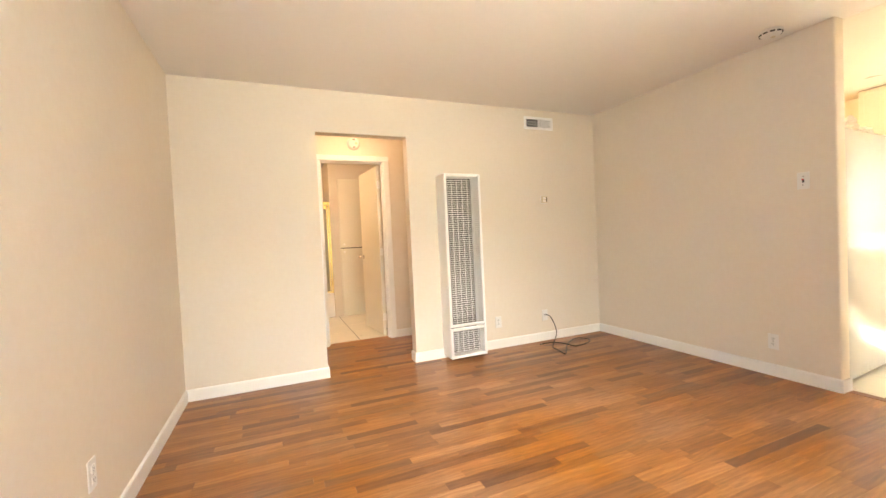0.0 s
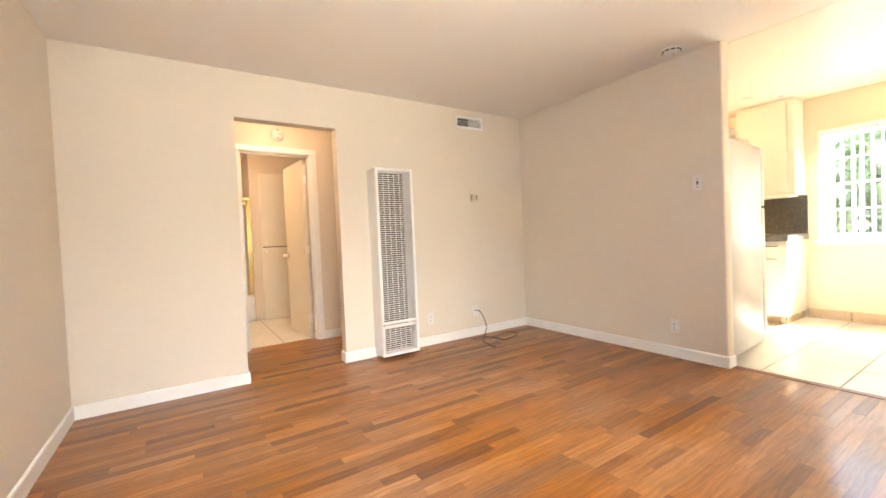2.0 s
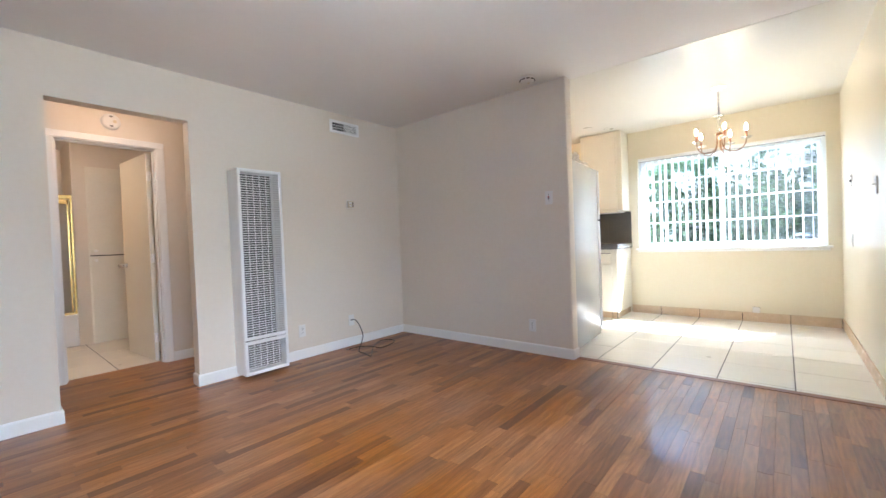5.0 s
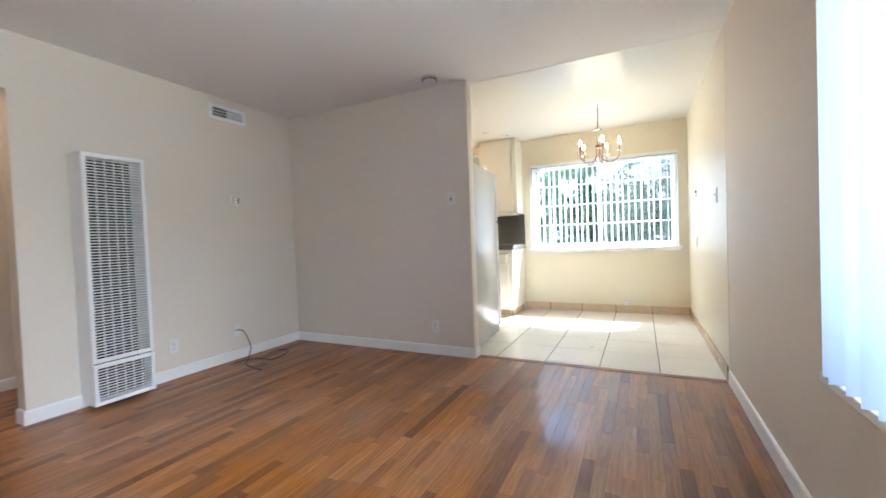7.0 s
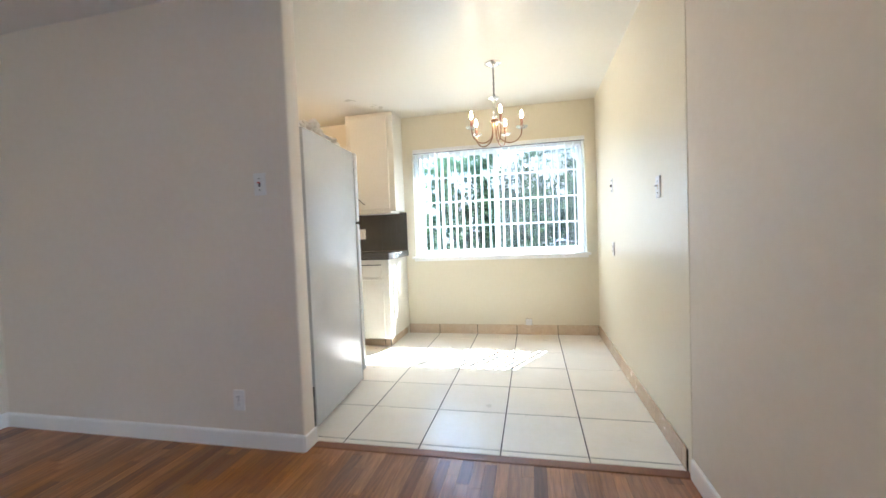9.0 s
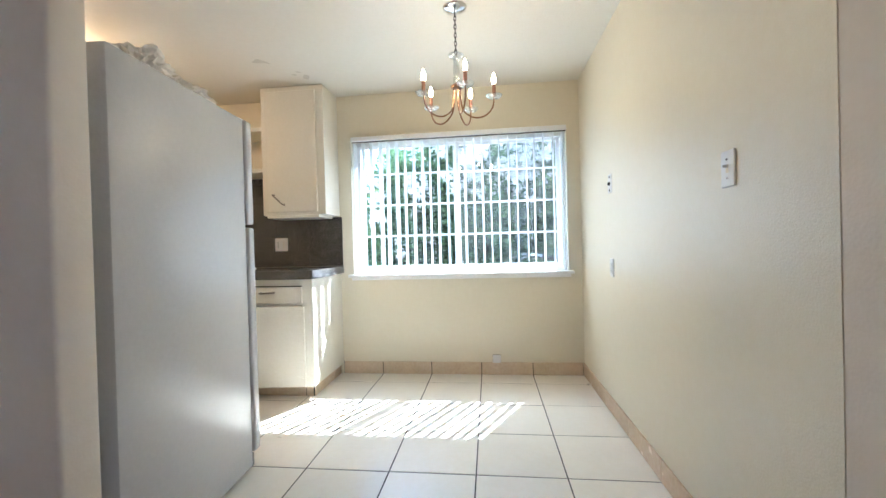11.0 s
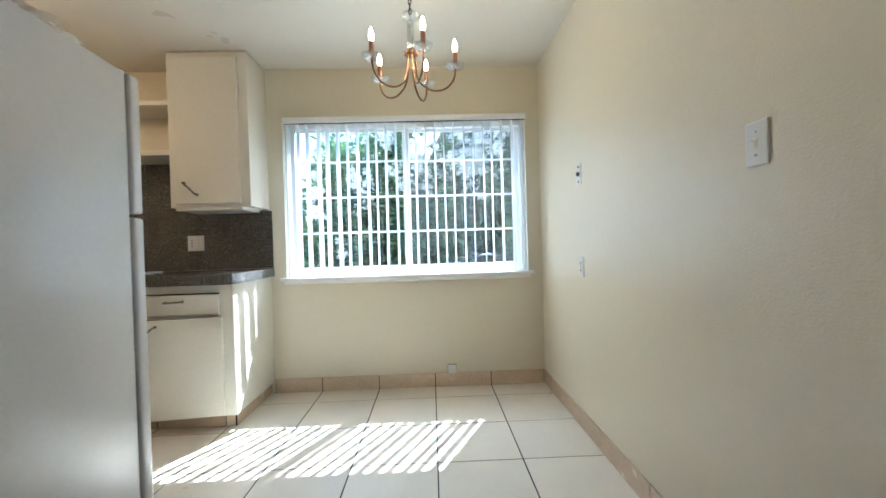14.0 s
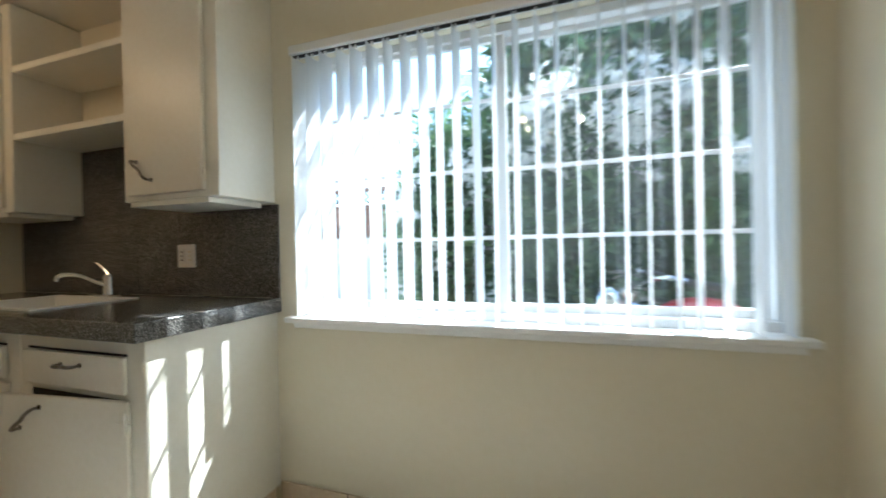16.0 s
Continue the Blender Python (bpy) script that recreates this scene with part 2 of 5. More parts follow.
BATHPAINT = surface("bathroom_paint", (0.68, 0.62, 0.53), 0.4, var=0.03, bump=0.2, bump_scale=110)
OAK = oak("oak_strip", False)
OAK_J = oak("oak_strip_joined", True)
STRIPDARK = surface("threshold_wood", (0.22, 0.085, 0.035), 0.4, var=0.2, scale=12, fine=150)
UNDER = surface("subfloor", (0.035, 0.02, 0.012), 0.8)
TILE = surface("cream_tile", (0.86, 0.80, 0.68), 0.30, coat=0.7, var=0.07, scale=5, fine=35, bump=0.06, bump_scale=25, per_object=0.035, color_b=(0.87, 0.81, 0.70))
TILE.node_tree.nodes["Principled BSDF"].inputs["Coat Roughness"].default_value = 0.24
TILEBASE = surface("tan_base_tile", (0.64, 0.49, 0.33), 0.25, var=0.08, scale=9, fine=45, per_object=0.05, color_b=(0.68, 0.55, 0.4))
GROUT = surface("grey_grout", (0.045, 0.04, 0.035), 0.9, var=0.2, scale=20, fine=200)
ENAMEL = surface("white_enamel", (0.85, 0.85, 0.84), 0.3, var=0.03, scale=3, fine=80, bump=0.05, bump_scale=120)
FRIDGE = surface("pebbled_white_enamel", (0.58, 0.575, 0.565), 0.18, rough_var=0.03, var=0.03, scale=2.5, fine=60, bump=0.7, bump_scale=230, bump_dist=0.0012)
GASKET = surface("grey_gasket", (0.16, 0.16, 0.16), 0.6)
# Near-black: shade inside slots and gaps put into the colour; also dark parts.
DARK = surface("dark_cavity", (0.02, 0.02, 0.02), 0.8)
DULLMETAL = surface("heater_metal", (0.32, 0.31, 0.3), 0.5, metal=0.6, var=0.15)
# Near-black so the furnace slots look deep; their shade is in the colour.
DARKMETAL = surface("slot_shade_metal", (0.03, 0.029, 0.028), 0.6, metal=0.3, var=0.2)
PLASTIC = surface("white_plastic", (0.76, 0.75, 0.72), 0.35, var=0.03)
IVORY = surface("ivory_plastic", (0.66, 0.57, 0.40), 0.4, var=0.05)
RED = surface("red_plastic", (0.5, 0.03, 0.02), 0.3)
CHROME = surface("chrome", (0.72, 0.72, 0.72), 0.14, metal=1.0, var=0.05)
NICKEL = surface("tarnished_nickel", (0.24, 0.22, 0.195), 0.28, metal=1.0, var=0.2, scale=60)
BRONZE = surface("dark_bronze", (0.05, 0.038, 0.028), 0.4, metal=0.6, var=0.15)
BRASS = surface("gold_brass", (0.78, 0.58, 0.22), 0.22, metal=1.0, var=0.1)
COPPER = surface("antique_copper", (0.26, 0.145, 0.075), 0.33, metal=1.0, var=0.15, scale=40)
COPPERTUBE = surface("copper_sleeve", (0.42, 0.22, 0.14), 0.45, metal=0.7, var=0.1, scale=40)
BLACK = surface("black_cable", (0.012, 0.012, 0.012), 0.4)
STONE = granite("speckled_granite")
VINYL = surface("white_vinyl", (0.80, 0.81, 0.81), 0.35, var=0.02)
# Copy of SLAT darkened and blued; the sky tint sits in the colour.
SLAT_S = thin_sheet("sky_tinted_blind_vinyl", (0.50, 0.57, 0.68), 0.3)
SLAT = thin_sheet("blind_vinyl", (0.82, 0.84, 0.86), 0.45)
GLASS = pane_glass("window_glass", (0.95, 0.97, 0.96))
MESH = screen_cloth("insect_screen")
CRYSTAL = pane_glass("crystal_glass", (0.9, 0.93, 0.92), 0.34)
SHOWERGLASS = thin_sheet("obscure_shower_glass", (0.5, 0.45, 0.36), 0.5, 0.15)
BULB = glow("lit_bulb", (1.0, 0.74, 0.44), 16)
DIFFUSER = glow("lamp_diffuser", (1.0, 0.78, 0.5), 0.7)
BAG = thin_sheet("clear_plastic_bag", (0.92, 0.9, 0.86), 0.6, 0.12)
LEAF = leaf_material("oleander_leaf", (0.035, 0.08, 0.04), (0.17, 0.27, 0.12))
PETAL = thin_sheet("white_petal", (0.9, 0.89, 0.87), 0.45)
BARK = surface("bark", (0.12, 0.09, 0.065), 0.9, var=0.25, scale=20, bump=0.4, bump_scale=60)
FENCEWOOD = surface("weathered_fence", (0.22, 0.12, 0.08), 0.85, var=0.2, scale=6, fine=80, bump=0.3, bump_scale=40)
CONCRETE = surface("concrete", (0.48, 0.46, 0.42), 0.9, var=0.12, scale=1.2, fine=60, bump=0.3, bump_scale=60)
STUCCO = surface("pale_stucco", (0.68, 0.64, 0.57), 0.9, var=0.06, scale=2, fine=80, bump=0.4, bump_scale=90)
REDPAINT = surface("red_metal_paint", (0.5, 0.03, 0.045), 0.3, var=0.08, coat=0.5)
RUBBER = surface("tyre_rubber", (0.03, 0.03, 0.03), 0.7)
ROOF = surface("roof_shingle", (0.12, 0.1, 0.09), 0.9, var=0.2)


# ---- mesh helpers ----
def cube_into(bm, lo, hi, bevel=0.0, seg=1):
    r = bmesh.ops.create_cube(bm, size=1.0)
    vs = r["verts"]
    for v in vs:
        v.co = Vector((lo[i] + (v.co[i] + 0.5) * (hi[i] - lo[i]) for i in range(3)))
    if bevel:
        es = list({e for v in vs for e in v.link_edges})
        bmesh.ops.bevel(bm, geom=es, offset=bevel, segments=seg, profile=0.5, affect="EDGES")


def ring_into(bm, axis, a0, a1, outer, inner):
    """A plate from a0 to a1 along axis with one rectangular hole; outer and inner: u from, u to, v from, v to."""
    iu, iv = [i for i in range(3) if i != axis]
    loops = []
    for a in (a0, a1):
        for u0, u1, v0, v1 in (outer, inner):
            loop = []
            for u, v in ((u0, v0), (u1, v0), (u1, v1), (u0, v1)):
                co = [0.0, 0.0, 0.0]
                co[axis], co[iu], co[iv] = a, u, v
                loop.append(bm.verts.new(co))
            loops.append(loop)
    o0, i0, o1, i1 = loops
    for k in range(4):
        j = (k + 1) % 4
        for a, b in ((o0, i0), (o1, i1), (o0, o1), (i0, i1)):
            bm.faces.new((a[k], a[j], b[j], b[k]))
    bmesh.ops.recalc_face_normals(bm, faces=bm.faces)


def cyl_into(bm, a, b, r, r2=None, seg=16):
    a, b = Vector(a), Vector(b)
    q = (b - a).to_track_quat("Z", "Y").to_matrix().to_4x4()
    bmesh.ops.create_cone(bm, cap_ends=True, segments=seg, radius1=r, radius2=r if r2 is None else r2, depth=(b - a).length,
                          matrix=Matrix.Translation((a + b) / 2) @ q)


def lathe_into(bm, profile, centre=(0, 0, 0), seg=20):
    """profile: (radius, height) from bottom to top, turned round z."""
    rings = []
    for r, z in profile:
        if r < 1e-5:
            rings.append([bm.verts.new((centre[0], centre[1], centre[2] + z))])
        else:
            rings.append([bm.verts.new((centre[0] + r * math.cos(2 * math.pi * i / seg), centre[1] + r * math.sin(2 * math.pi * i / seg), centre[2] + z))
                          for i in range(seg)])
    for a, b in zip(rings, rings[1:]):
        for i in range(seg):
            j = (i + 1) % seg
            if len(a) == 1 and len(b) == 1:
                continue
            if len(a) == 1:
                bm.faces.new((a[0], b[j], b[i]))
            elif len(b) == 1:
                bm.faces.new((a[i], a[j], b[0]))
            else:
                bm.faces.new((a[i], a[j], b[j], b[i]))


def tube_into(bm, pts, r, seg=8):
    pts = [Vector(p) for p in pts]
    rings, up = [], Vector((0.13, 0.31, 0.94)).normalized()
    for i, p in enumerate(pts):
        d = (pts[min(i + 1, len(pts) - 1)] - pts[max(i - 1, 0)]).normalized()
        s = d.cross(up)
        if s.length < 0.05:
            s = d.cross(Vector((1, 0, 0)))
        s.normalize()
        u = s.cross(d).normalized()
        rr = r[i] if isinstance(r, (list, tuple)) else r
        rings.append([bm.verts.new(p + rr * (math.cos(2 * math.pi * k / seg) * s + math.sin(2 * math.pi * k / seg) * u)) for k in range(seg)])
    for a, b in zip(rings, rings[1:]):
        for k in range(seg):
            bm.faces.new((a[k], a[(k + 1) % seg], b[(k + 1) % seg], b[k]))
    bm.faces.new(rings[0][::-1])
    bm.faces.new(rings[-1])


def spline(pts, n=8):
    """A smooth line through pts."""
    pts = [Vector(p) for p in pts]
    out = []
    for i in range(len(pts) - 1):
        p0, p1, p2, p3 = pts[max(i - 1, 0)], pts[i], pts[i + 1], pts[min(i + 2, len(pts) - 1)]
        for k in range(n):
            t = k / n
            out.append(0.5 * (2 * p1 + (p2 - p0) * t + (2 * p0 - 5 * p1 + 4 * p2 - p3) * t * t + (3 * p1 - p0 - 3 * p2 + p3) * t ** 3))
    return out + [pts[-1]]


def finish(bm, name, material, smooth=False):
    bmesh.ops.recalc_face_normals(bm, faces=bm.faces)
    me = bpy.data.meshes.new(name)
    bm.to_mesh(me)
    bm.free()
    if smooth:
        for p in me.polygons:
            p.use_smooth = True
        me.set_sharp_from_angle(angle=radians(40))
    me.materials.append(material)
    return me


def part(name, bm, material, parent, label="", smooth=False, at=None):
    ob = new(name, finish(bm, name, material, smooth))
    ob.parent = parent
    if at is not None:
        ob.matrix_local = at
    if label:
        ob["label"] = label
    return ob


def thing(name, at, label, category, group="", kind=""):
    ob = new(name)
    ob.empty_display_size = 0.1
    ob.matrix_world = at if isinstance(at, Matrix) else pose(*at)
    return tagged(ob, label, category, group, kind)


def box_part(name, lo, hi, material, parent, bevel=0.002, label="", seg=1, smooth=False):
    bm = bmesh.new()
    cube_into(bm, lo, hi, bevel, seg)
    return part(name, bm, material, parent, label, smooth)


def solid(name, boxes, material, label, category, bevel=0.0):
    """A piece of the setting out of butted boxes."""
    bm = bmesh.new()
    for lo, hi in boxes:
        cube_into(bm, lo, hi, bevel)
    return tagged(new(name, finish(bm, name, material)), label, category, kind="structure")


# ---- plan, in metres ----
XW, XP, XP2, XE = -0.457, 3.59, 3.70, 6.10     # west wall, partition faces, east wall
YS, YN, YH = -0.08, 3.90, 4.95                 # south wall, heater wall, hall's far wall
YP = 1.785                                     # free end of the partition
H = 2.44
HALL = (0.578, 1.375, 2.08)                    # opening to the hall
BATH = (0.72, 1.415, 2.05)                     # bathroom doorway
WE = (0.03, 1.872, 0.868, 2.035)                # kitchen window: y from, y to, z from, z to
WS = (-0.35, 1.82, 0.64, 2.06)                   # living room window: x from, x to, z from, z to

solid("wall_west", [((XW - 0.12, YS - 0.15, 0), (XW, YN + 0.11, H))], PAINT, "plain warm grey painted wall", "wall")
solid("wall_north", [((XW, YN, 0), (HALL[0], YN + 0.11, H)), ((HALL[1], YN, 0), (XP, YN + 0.11, H)),
                     ((HALL[0], YN, HALL[2]), (HALL[1], YN + 0.11, H))], PAINT, "warm grey painted wall with an uncased hall opening", "wall")
bm = bmesh.new()
cube_into(bm, (XP, YP, 0), (XP2, YN + 0.11, H))
bmesh.ops.bevel(bm, geom=[e for e in bm.edges if all(abs(v.co.y - YP) < 1e-4 for v in e.verts) and abs(e.verts[0].co.z - e.verts[1].co.z) > 1],
                offset=0.012, segments=4, profile=0.5, affect="EDGES")
tagged(new("wall_partition", finish(bm, "wall_partition", PAINT, True)), "warm grey partition wall with a rounded plaster end", "wall", kind="structure")
bm = bmesh.new()
ring_into(bm, 1, YS - 0.15, YS, (XW, 3.655, 0, H), WS)
tagged(new("wall_south", finish(bm, "wall_south", PAINT)), "warm grey painted wall with a wide window", "wall", kind="structure")
solid("wall_kitchen_south", [((3.655, YS - 0.15, 0), (XE + 0.15, YS + 0.002, H))], PAINT_K, "cream semi-gloss wall with orange-peel texture", "wall")
bm = bmesh.new()
ring_into(bm, 0, XE, XE + 0.15, (YS + 0.002, YN + 0.11, 0, H), WE)
tagged(new("wall_kitchen_east", finish(bm, "wall_kitchen_east", PAINT_K)), "cream semi-gloss kitchen wall with a window", "wall", kind="structure")
solid("wall_kitchen_north", [((XP2, YN, 0), (XE, YN + 0.11, H))], PAINT_K, "cream semi-gloss kitchen wall", "wall")
solid("wall_hall_north", [((-0.6, YH, 0), (BATH[0] - 0.02, YH + 0.12, H)), ((BATH[1] + 0.02, YH, 0), (2.6, YH + 0.12, H)),
                          ((BATH[0] - 0.02, YH, BATH[2] + 0.02), (BATH[1] + 0.02, YH + 0.12, H))], PAINT, "warm grey hall wall with a doorway", "wall")
solid("wall_hall_west", [((-0.7, YN + 0.11, 0), (-0.6, YH + 0.12, H))], PAINT, "plain warm grey hall wall", "wall")
solid("wall_hall_east", [((2.6, YN + 0.11, 0), (2.7, YH + 0.12, H))], PAINT, "plain warm grey hall wall", "wall")
YB = 6.74
solid("wall_bathroom_back", [((1.03, YB, 0), (2.3, YB + 0.1, H))], BATHPAINT, "beige semi-gloss bathroom wall", "wall")
solid("wall_bathroom_east", [((2.3, YH + 0.12, 0), (2.4, YB + 0.1, H))], BATHPAINT, "beige semi-gloss bathroom wall", "wall")
solid("wall_bathroom_west", [((-0.6, YH + 0.12, 0), (-0.5, 7.6, H))], BATHPAINT, "beige semi-gloss bathroom wall", "wall")
solid("wall_shower_back", [((-0.5, 7.5, 0), (1.13, 7.6, H)), ((1.03, YB + 0.1, 0), (1.13, 7.5, H))], BATHPAINT, "beige shower surround", "wall")
solid("ceiling", [((XW - 0.12, YS - 0.15, H), (XP2, YN + 0.11, H + 0.12))], CEIL, "flat off-white painted ceiling", "ceiling")
solid("ceiling_kitchen", [((XP2, YS - 0.15, H - 0.002), (XE + 0.15, YN + 0.11, H + 0.12))], CEIL_K, "glossy cream painted kitchen ceiling", "ceiling")
solid("ceiling_hall", [((-0.7, YN + 0.11, H), (2.7, 7.6, H + 0.12))], CEIL, "flat off-white ceiling", "ceiling")
solid("subfloor", [((XW, YS, -0.12), (3.64, YN, -0.012)), ((-0.6, YN, -0.12), (2.6, 5.07, -0.012))], UNDER, "dark subfloor under the oak strips", "floor")
solid("tile_bed", [((3.70, YS + 0.002, -0.12), (XE, YN, -0.0018))], GROUT, "grey grout bed of the kitchen tiles", "floor")
solid("tile_bed_bathroom", [((-0.5, 5.07, -0.12), (2.3, 7.5, -0.0018))], GROUT, "grey grout bed of the bathroom tiles", "floor")
solid("threshold_strip", [((3.64, YS, -0.05), (3.70, YP + 0.02, 0.003))], STRIPDARK, "dark wooden threshold between oak and tile", "threshold", 0.002)
solid("foundation", [((XW - 0.2, YS - 0.2, -0.5), (XE + 0.2, 7.8, -0.121))], CONCRETE, "concrete foundation slab", "foundation")
# Unseen; the south overhang is set to keep sun off the living room window.
solid("roof", [((XW - 0.9, YS - 0.9, H + 0.121), (XE + 0.18, 8.2, H + 0.35))], ROOF, "unseen low roof, its south eave added to shade the window", "roof")


# ---- baseboards, casings, windows, doors ----
def baseboard(name, a, b, normal, h=0.09, d=0.014):
    """A white board with an eased top, along the wall from a to b, proud along normal."""
    a, b, nn = Vector((*a, 0)), Vector((*b, 0)), Vector((*normal, 0))
    prof = [(0, 0.001), (d, 0.001), (d, h - 0.012), (d * 0.75, h - 0.003), (d * 0.4, h), (0, h)]
    bm = bmesh.new()
    ends = []
    for p in (a, b):
        ends.append([bm.verts.new(p + nn * x + Vector((0, 0, z))) for x, z in prof])
    for i in range(len(prof)):
        j = (i + 1) % len(prof)
        bm.faces.new((ends[0][i], ends[0][j], ends[1][j], ends[1][i]))
    bm.faces.new(ends[0])
    bm.faces.new(ends[1][::-1])
    return tagged(new(name, finish(bm, name, TRIM)), "white painted wooden baseboard", "baseboard", kind="structure")


baseboard("baseboard", (XW, YN), (HALL[0] - 0.0, YN), (0, -1))
baseboard("baseboard", (HALL[1] + 0.0, YN), (XP, YN), (0, -1))
baseboard("baseboard", (XW, YS), (XW, YN), (1, 0))
baseboard("baseboard", (XP, YP), (XP, YN), (-1, 0))
baseboard("baseboard", (XW, YS), (3.64, YS), (0, 1))
baseboard("baseboard", (HALL[1], YN - 0.014), (HALL[1], YN + 0.11), (-1, 0))
baseboard("baseboard", (HALL[0], YN - 0.014), (HALL[0], YN + 0.11), (1, 0))
baseboard("baseboard", (BATH[1] + 0.075, YH), (2.6, YH), (0, -1))
baseboard("baseboard", (-0.6, YH), (BATH[0] - 0.075, YH), (0, -1))
bm = bmesh.new()
cube_into(bm, (XP - 0.014, YP - 0.014, 0.001), (XP2 - 0.004, YP, 0.088), 0.006, 2)
tagged(new("baseboard", finish(bm, "baseboard", TRIM)), "white baseboard return round the partition end", "baseboard", kind="structure")

# bathroom doorway: lining and casing
trim = thing("trim_bathroom_door", (0, 0, 0), "white painted door casing and lining", "door casing", kind="structure")
b0, b1, bz = BATH
box_part("casing_side", (b0 - 0.072, YH - 0.016, 0), (b0 - 0.008, YH, bz + 0.008), TRIM, trim, 0.004)
box_part("casing_side", (b1 + 0.008, YH - 0.016, 0), (b1 + 0.072, YH, bz + 0.008), TRIM, trim, 0.004)
box_part("casing_head", (b0 - 0.072, YH - 0.017, bz + 0.008), (b1 + 0.072, YH, bz + 0.066), TRIM, trim, 0.004)
box_part("lining_side", (b0 - 0.02, YH - 0.004, 0), (b0, YH + 0.123, bz), TRIM, trim, 0.002)
box_part("lining_side", (b1, YH - 0.004, 0), (b1 + 0.02, YH + 0.123, bz), TRIM, trim, 0.002)
box_part("lining_head", (b0 - 0.02, YH - 0.004, bz), (b1 + 0.02, YH + 0.123, bz + 0.02), TRIM, trim, 0.002)
box_part("door_stop", (b1 - 0.012, YH + 0.04, 0), (b1, YH + 0.075, bz - 0.012), TRIM, trim, 0.002)
box_part("door_stop", (b0, YH + 0.04, 0), (b0 + 0.012, YH + 0.075, bz - 0.012), TRIM, trim, 0.002)
box_part("door_stop", (b0, YH + 0.04, bz - 0.012), (b1, YH + 0.075, bz), TRIM, trim, 0.002)

# the open flush door, hinged on the east jamb, swung into the bathroom
door = thing("door_1", pose(b1 - 0.012, YH + 0.135, 0.012, 0, 0, 5.0), "white flush door standing open into the bathroom", "door", kind="structure")
box_part("door_leaf", (-0.036, 0.0, 0), (0.0, 0.715, 2.02), CAB, door, 0.003)
for s in (-1, 1):
    bm = bmesh.new()
    x0 = -0.036 if s < 0 else 0.0
    cyl_into(bm, (x0, 0.65, 0.93), (x0 + s * 0.008, 0.65, 0.93), 0.028)
    cyl_into(bm, (x0 + s * 0.008, 0.65, 0.93), (x0 + s * 0.035, 0.65, 0.93), 0.011)
    bmesh.ops.create_uvsphere(bm, u_segments=16, v_segments=10, radius=0.026, matrix=Matrix.Translation((x0 + s * 0.05, 0.65, 0.93)))
    part("door_knob", bm, CHROME, door, "chrome door knob", True)
for z in (0.22, 1.0, 1.8):
    bm = bmesh.new()
    cyl_into(bm, (-0.004, -0.008, z - 0.045), (-0.004, -0.008, z + 0.045), 0.007, seg=10)
    cube_into(bm, (-0.034, -0.0035, z - 0.045), (-0.002, -0.0005, z + 0.045))
    part("hinge", bm, TRIM, door, "painted-over hinge")

# linen closet in the bathroom's back wall: two stacked doors
closet = thing("linen_closet", (1.16, YB, 0), "white built-in linen closet with two stacked doors", "closet")
box_part("closet_frame", (-0.01, -0.012, 0.0), (0.66, -0.002, 2.13), CAB, closet, 0.002)
# Dark strip laid over the seam between the doors, for its shade.
box_part("gap_shade", (0.002, -0.0145, 1.05), (0.628, -0.0125, 1.066), DARK, closet, 0.0)
for z0, z1, kz in ((0.015, 1.052, 1.0), (1.064, 2.115, 1.115)):
    d = box_part("closet_door", (0.0, -0.03, z0), (0.63, -0.013, z1), CAB, closet, 0.003)
    bm = bmesh.new()
    cyl_into(bm, (0.05, -0.03, kz), (0.05, -0.045, kz), 0.008, seg=12)
    cyl_into(bm, (0.05, -0.045, kz), (0.05, -0.055, kz), 0.018, 0.015, seg=14)
    part("knob", bm, TRIM, d, "small painted knob", True)

# tub with a gold-framed sliding shower door
tub = thing("bathtub", (0.27, YB, 0), "white bathtub in a shower alcove", "bathtub")
bm = bmesh.new()
cube_into(bm, (-0.76, 0.0, 0.0), (0.755, 0.06, 0.375), 0.012, 2)
part("apron", bm, ENAMEL, tub, "", True)
bm = bmesh.new()
cube_into(bm, (-0.76, 0.06, 0.0), (0.755, 0.75, 0.10))
cube_into(bm, (-0.76, 0.68, 0.10), (0.755, 0.75, 0.37), 0.01)
cube_into(bm, (0.68, 0.06, 0.10), (0.755, 0.68, 0.37), 0.01)
cube_into(bm, (-0.76, 0.06, 0.10), (-0.68, 0.68, 0.37), 0.01)
part("basin", bm, ENAMEL, tub)
shower = thing("shower_door", (0.27, YB + 0.03, 0.376), "obscure glass sliding shower door in a gold frame", "shower door")
box_part("top_rail", (-0.75, -0.02, 1.36), (0.755, 0.03, 1.405), BRASS, shower, 0.003)
box_part("bottom_rail", (-0.75, -0.02, 0.0), (0.755, 0.03, 0.028), BRASS, shower, 0.003)
for x in (-0.75, 0.735):
    box_part("stile", (x, -0.02, 0.028), (x + 0.02, 0.03, 1.36), BRASS, shower, 0.003)
for x0, x1, y in ((-0.72, 0.03, 0.004), (-0.01, 0.728, 0.018)):
    g = box_part("glass_panel", (x0, y, 0.03), (x1, y + 0.006, 1.355), SHOWERGLASS, shower, 0.0)
    box_part("panel_edge", (x0, y - 0.003, 0.03), (x0 + 0.018, y + 0.009, 1.355), BRASS, g, 0.002)
    box_part("panel_edge", (x1 - 0.018, y - 0.003, 0.03), (x1, y + 0.009, 1.355), BRASS, g, 0.002)
    box_part("panel_rail", (x0, y - 0.003, 1.30), (x1, y + 0.009, 1.355), BRASS, g, 0.002)

